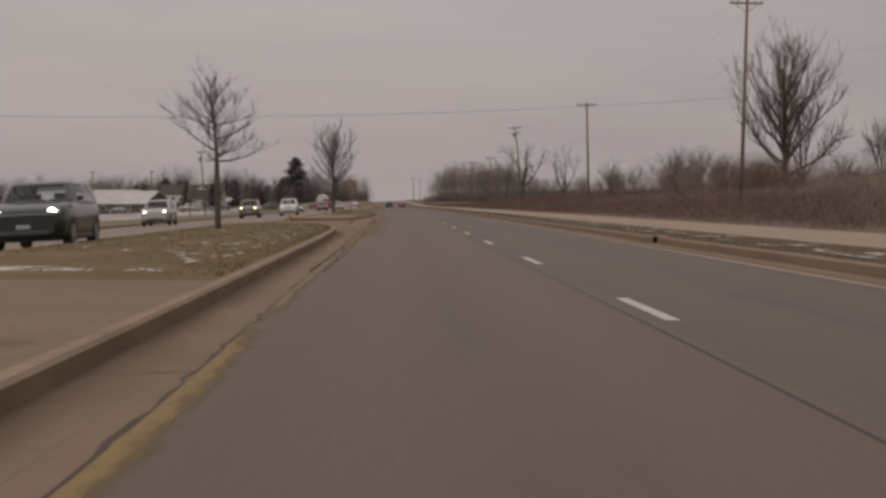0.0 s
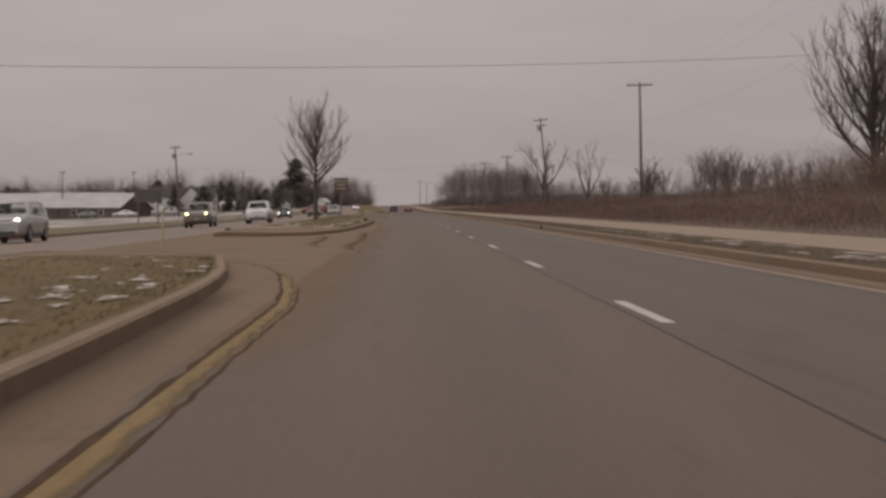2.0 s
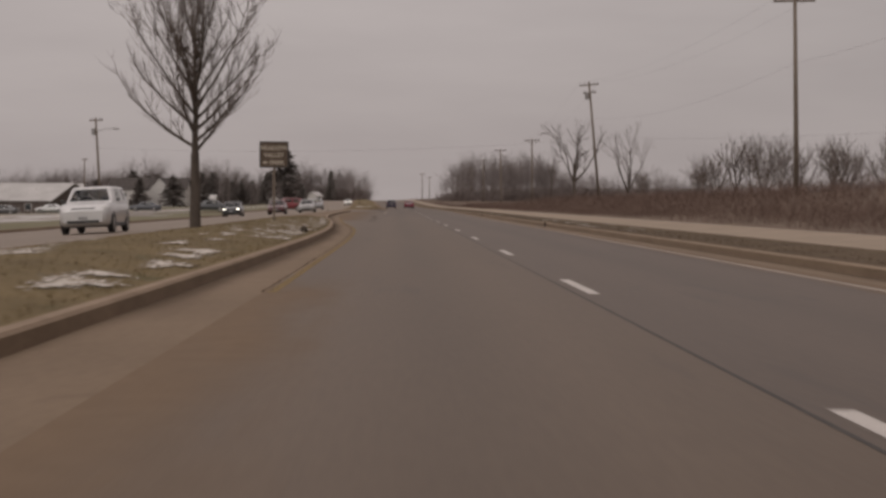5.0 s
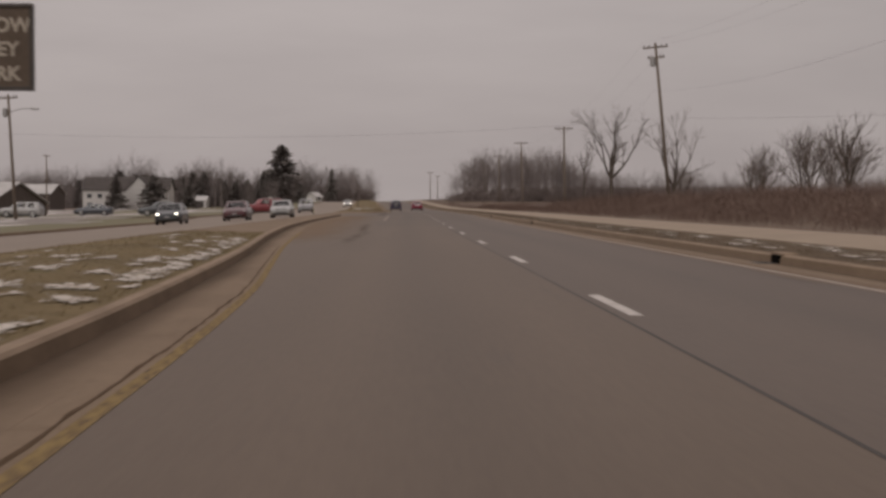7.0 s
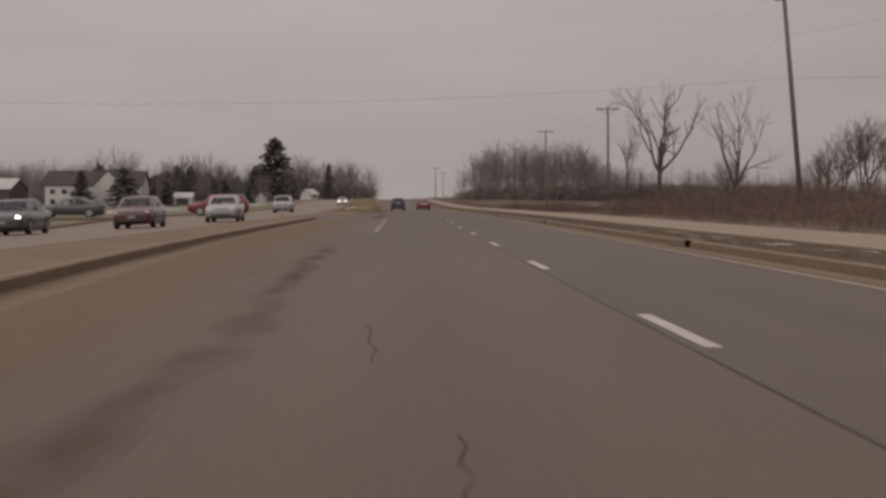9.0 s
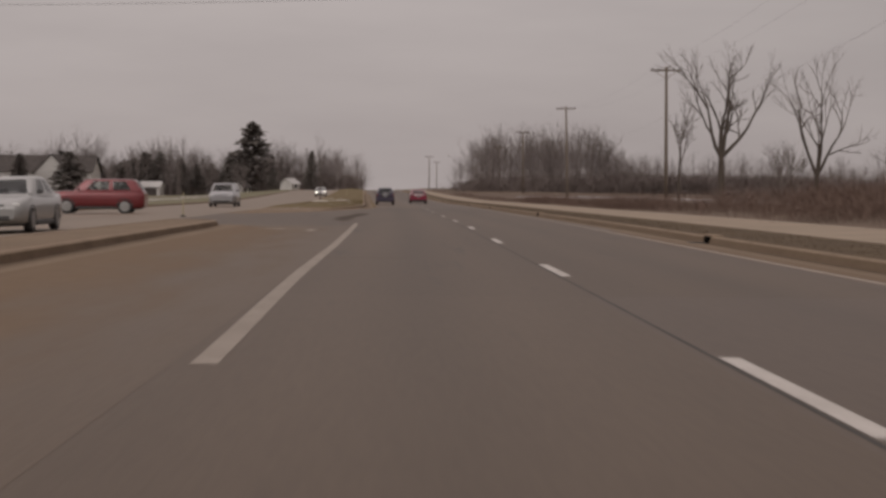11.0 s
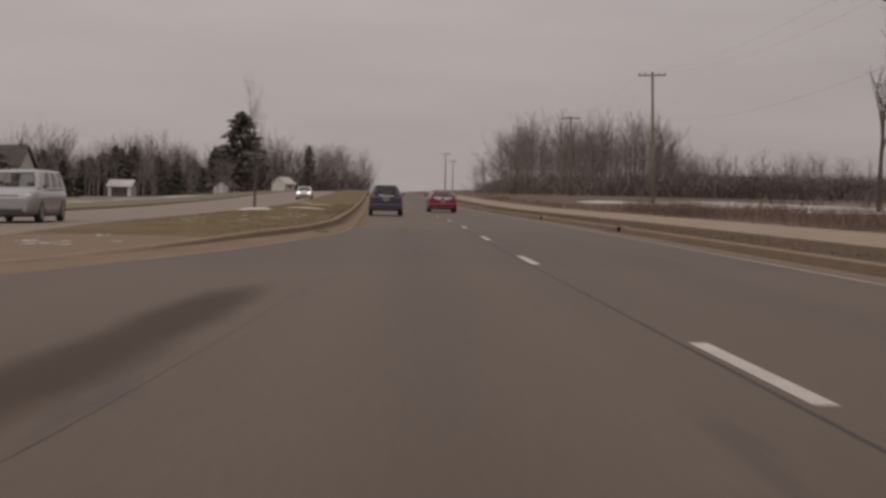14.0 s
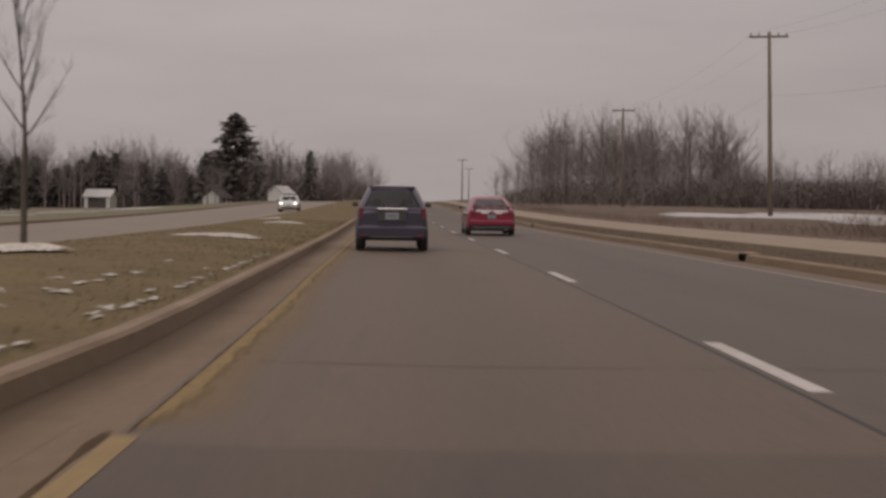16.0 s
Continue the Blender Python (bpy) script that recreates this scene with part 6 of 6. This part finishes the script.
for sx in (-0.9, 0.9):
    part("post", box(sx - 0.06, sx + 0.06, -0.06, 0.06, -0.2, 3.0, 0.01), M_POLE, notice)
part("board", box(-1.25, 1.25, -0.10, -0.06, 2.05, 3.25, 0.02), surf("grey_brown_board", (0.075, 0.064, 0.057), (0.105, 0.090, 0.080), 1.5, 0.7, 0.1, 10), notice)

# ---- delineator posts, storm drains, hydrant ----
M_POSTW = plain("cream_plastic_post", (0.34, 0.29, 0.18), 0.7)
for x, y, h in ((-4.75, 14.75, 1.05), (-7.2, 219.8, 1.0), (-5.55, 377.5, 1.0)):
    p = thing("delineator_post", pose(x, y, rise(y) - 0.012), "slim cream plastic marker post at the median tip", "post", "marker posts")
    part("base", tube([(0, 0, 0), (0, 0, 0.03), (0, 0, 0.06)], [0.13, 0.12, 0.05], 12), M_RUBBER, p)
    part("post", tube([(0, 0, 0.05), (0, 0, h - 0.03), (0, 0, h)], [0.028, 0.028, 0.018], 10), M_POSTW, p)
    part("band", tube([(0, 0, h - 0.28), (0, 0, h - 0.14)], [0.031, 0.031], 10), M_WHITE, p)
for y in (-14.0, 54.5, 106.4, 155, 193, 230.9, 263.7, 286.7, 330, 372):
    d = thing("storm_drain", pose(lane(y) + 4.62 + KR(y), y, rise(y)), "cast-iron kerb storm drain, its opening's shade a black block", "storm drain", "storm drains")
    part("hood", box(0.02, 0.30, -0.42, 0.42, 0.135, 0.185, 0.015), M_KERBTOP, d, "pale concrete hood")
    # solid black block; the opening's darkness is only its colour
    part("mouth_shade", box(-0.012, 0.1, -0.27, 0.27, -0.02, 0.14, 0.01), M_HOLESHADE, d)
    g = part("grate", box(-0.42, -0.035, -0.30, 0.30, -0.03, -0.001, 0.004), M_DARKMETAL, d)
    for k in range(5):
        part("bar", box(-0.40, -0.06, -0.25 + 0.11 * k, -0.20 + 0.11 * k, -0.003, 0.004), M_DARKMETAL, g)
# grate is made up; only a dark smudge on the gutter is known here
gy = 257.4
grate = thing("smudge_grate", pose(lane(gy) - 4.22, gy, -0.004), "made-up dark grate in place of a smudge in the median gutter", "storm drain")
part("frame", box(-0.20, 0.20, -0.45, 0.45, -0.02, 0.006, 0.003), M_DIRT, grate)
for k in range(7):
    part("bar", box(-0.16, 0.16, -0.39 + 0.12 * k, -0.34 + 0.12 * k, 0.004, 0.012), M_DARKMETAL, grate)
hyd = thing("fire_hydrant", pose(-29.5, 22, on_ground(-29.5, 22)), "dark fire hydrant on the far verge", "hydrant")
part("barrel", tube([(0, 0, -0.1), (0, 0, 0.05), (0, 0, 0.08), (0, 0, 0.55), (0, 0, 0.62), (0, 0, 0.75)], [0.17, 0.17, 0.11, 0.11, 0.14, 0.04], 12), M_DARKMETAL, hyd)
part("outlet", tube([(-0.2, 0, 0.42), (0.2, 0, 0.42)], [0.06, 0.06], 8), M_DARKMETAL, hyd)

# ---- old snow ----
def snow(name, blobs, seed, label, material=None):
    """Low uneven drifts; blobs are (u, y, length along y, width, thickness, base height)."""
    rng = random.Random(seed)
    v, f, cover = [], [], []
    for u, y, ln, w, h, z in blobs:
        small = ln < 2.2 and w < 2
        h, ln, w = (0.003, ln * 1.3, w * 1.3) if small else (h, ln, w)
        n, k = 22, len(v)
        ph = rng.uniform(0, 9)
        for r, hh in ((1.0, 0.001 if small else -0.004), (0.8, 0.55 * h), (0.45, h), (0.0, h * 1.05)):
            for i in range(n):
                q = 2 * math.pi * i / n
                j = 1 + 0.30 * math.sin(3 * q + ph) + 0.18 * math.sin(7 * q + 2 * ph) + rng.uniform(-0.1, 0.1)
                uu, yy = u + math.cos(q) * w / 2 * r * j, y + math.sin(q) * ln / 2 * r * j
                x0, y0, z0 = at(uu, yy, z(uu, yy) if callable(z) else z)
                v.append((x0, y0, z0 + hh))
                cover.append({1.0: 0.15, 0.8: 0.45, 0.45: 0.62, 0.0: 0.75}[r] + (0.35 if not small and h > 0.018 and r < 0.9 else 0) - (0.07 if small else 0))
        for a in range(3):
            for i in range(n):
                m = (i + 1) % n
                f.append((k + a * n + i, k + a * n + m, k + (a + 1) * n + m, k + (a + 1) * n + i))
    ob = mesh_ob(name, v, f, material or M_SNOW, None, True)
    ob.data.attributes.new("cover", "FLOAT", "POINT").data.foreach_set("value", cover)
    return tagged(ob, label, "snow", kind="stuff")


rng = random.Random(77)


def crownz(u, y):
    for tag, y0, y1, right, left, n0, n1 in MEDIANS:
        if y0 < y < y1:
            l, r = island(y, y0, y1, right, left, n0, n1)
            if r - l > 0.4 and l < u < r:
                lo, hi = {"a": (-35, 11), "b": (48, 126), "c": (248, 640)}[tag]
                cr = 0.02 + 0.14 * min(sm(lo, lo + 5, y), 1 - sm(hi - 5, hi, y))
                return low_nose(y) + 0.002 + cr * math.sin(math.pi * (u - l) / (r - l)) * min(1, (r - l) / 4)
    return skin(u, y) + 0.002 if u > -10.6 else -0.05


bl = [(-5.2 - abs(rng.gauss(0, 0.5)), rng.uniform(-32, 6), rng.uniform(0.3, 0.9), rng.uniform(0.1, 0.3), 0.012, crownz) for _ in range(50)]
bl += [(rng.uniform(-9.5, -5.8), rng.uniform(-33.5, -32.6), rng.uniform(0.3, 0.6), rng.uniform(0.5, 1.1), 0.016, crownz) for _ in range(8)]
bl += [(rng.uniform(-9.5, -5.6), rng.uniform(-30, 8), rng.uniform(0.3, 0.9), rng.uniform(0.15, 0.4), 0.012, crownz) for _ in range(45)]
snow("snow", bl, 1, "scattered dirty remnants of snow on the median grass")
bl = [(rng.uniform(-9.3, -5.0), rng.uniform(48.3, 50.0), rng.uniform(0.4, 0.9), rng.uniform(0.7, 1.6), 0.02, crownz) for _ in range(14)]
bl += [(rng.uniform(-9.3, -5.0), rng.uniform(50, 76), rng.uniform(0.8, 2.2), rng.uniform(0.3, 0.9), 0.012, crownz) for _ in range(26)]
bl += [(-4.7 - abs(rng.gauss(0, 1.2)), rng.uniform(74, 116), rng.uniform(0.5, 1.8), rng.uniform(0.15, 0.5), 0.016, crownz) for _ in range(150)]
bl = [(min(u, island(y, *MEDIANS[1][1:])[1] - 0.2 - 0.7 * b), y, a, b, c, d) for u, y, a, b, c, d in bl]
bl += [(-8.1, 48.1, 0.7, 2.6, 0.03, crownz), (-6.4, 49.0, 0.6, 1.5, 0.03, crownz)]
snow("snow", bl, 2, "patchy old snow streaks on the median grass")
bl = [(-8.15, 277.8, 2.2, 1.5, 0.12, crownz), (-6.6, 290.0, 3.4, 2.0, 0.05, crownz), (-5.9, 262.5, 0.8, 0.6, 0.05, crownz)]
bl += [(rng.uniform(-9.5, -6.0), rng.uniform(241, 264), rng.uniform(0.4, 1.0), rng.uniform(0.3, 0.6), 0.014, crownz) for _ in range(16)]
bl += [(-5.5 - abs(rng.gauss(0, 0.3)), rng.uniform(262, 278), rng.uniform(0.2, 0.6), rng.uniform(0.10, 0.22), 0.012, crownz) for _ in range(18)]
bl += [(-4.72 - abs(rng.gauss(0, 0.12)), rng.uniform(258, 282), rng.uniform(0.2, 0.55), rng.uniform(0.06, 0.16), 0.012, crownz) for _ in range(46)]
bl += [(-6.9, 314, 5, 1.6, 0.03, crownz), (-8.6, 328, 6, 1.2, 0.03, crownz)]
inner = lambda y: island(y, *MEDIANS[2][1:])
bl = [(max(inner(y)[0] + 0.3 + 0.8 * b, min(u, inner(y)[1] - 0.3 - 0.8 * b)), y, a, b, c, d) for u, y, a, b, c, d in bl if inner(y)[1] - inner(y)[0] > 1.2 + 1.6 * b]
snow("snow", bl, 3, "thin drifts of old snow on the median grass")
bl = [(rng.uniform(5.0, 6.5), rng.choice((rng.uniform(-35, 40), rng.uniform(85, 165))), rng.uniform(0.6, 2.1), rng.uniform(0.2, 0.5), 0.016, 0.185) for _ in range(130)]
snow("snow", bl, 4, "dirty snow remnants along the grass verge")


def fieldz(u, y):
    return land_right(u, y) + 0.01


bl = [(25, 345, 60, 16, 0.02, fieldz), (38, 350, 70, 20, 0.02, fieldz), (48, 330, 60, 20, 0.02, fieldz), (24, 289, 26, 12, 0.02, fieldz), (36, 300, 30, 12, 0.02, fieldz), (62, 370, 50, 24, 0.02, fieldz), (20, 318, 22, 5, 0.02, fieldz), (30, 262, 22, 6, 0.02, fieldz),
      (46, 205, 30, 4, 0.02, fieldz), (60, 120, 40, 3, 0.02, fieldz), (30, 225, 40, 5, 0.02, fieldz), (52, 250, 50, 9, 0.02, fieldz), (36, 276, 34, 14, 0.02, fieldz), (50, 288, 44, 18, 0.02, fieldz), (70, 310, 60, 22, 0.02, fieldz)]
snow("snow", bl, 5, "broad sheet of snow lying over the open field", M_SNOWFIELD)
bl = [(rng.uniform(-110, -30), rng.uniform(120, 400), rng.uniform(4, 18), rng.uniform(1.5, 6), 0.03, lambda u, y: land_left(u, y) + 0.04) for _ in range(40)]
snow("snow", bl, 6, "ploughed snow lying round the parking lot")
# dark lump of old ice and leaves at the nose of the median
M_LITTER = surf("wet_leaf_litter", (0.03, 0.022, 0.016), (0.06, 0.045, 0.032), 3.0, 0.9, 0.8, 8)
for x, y, s in ((-4.9, 37.5, 0.13), (-1.62, 82.3, 0.12), (-6.6, 43.0, 0.14)):
    b = [[(math.cos(q) * r * s * (1 + 0.25 * math.sin(3 * q + x)), math.sin(q) * r * s, z * s * (2.4 if y > 80 else 1.0)) for q in (2 * math.pi * k / 10 for k in range(10))] for r, z in ((1.0, -0.1), (0.85, 0.3), (0.45, 0.55), (0.1, 0.6))]
    t = mesh_ob("leaf_clump", *loft(b), M_LITTER, None, True)
    t.matrix_basis = pose(x, y, 0.19 if x > -4 else 0.14 if y > 40 else -0.01)
    tagged(t, "dark clump of wet leaves and dirt", "litter")
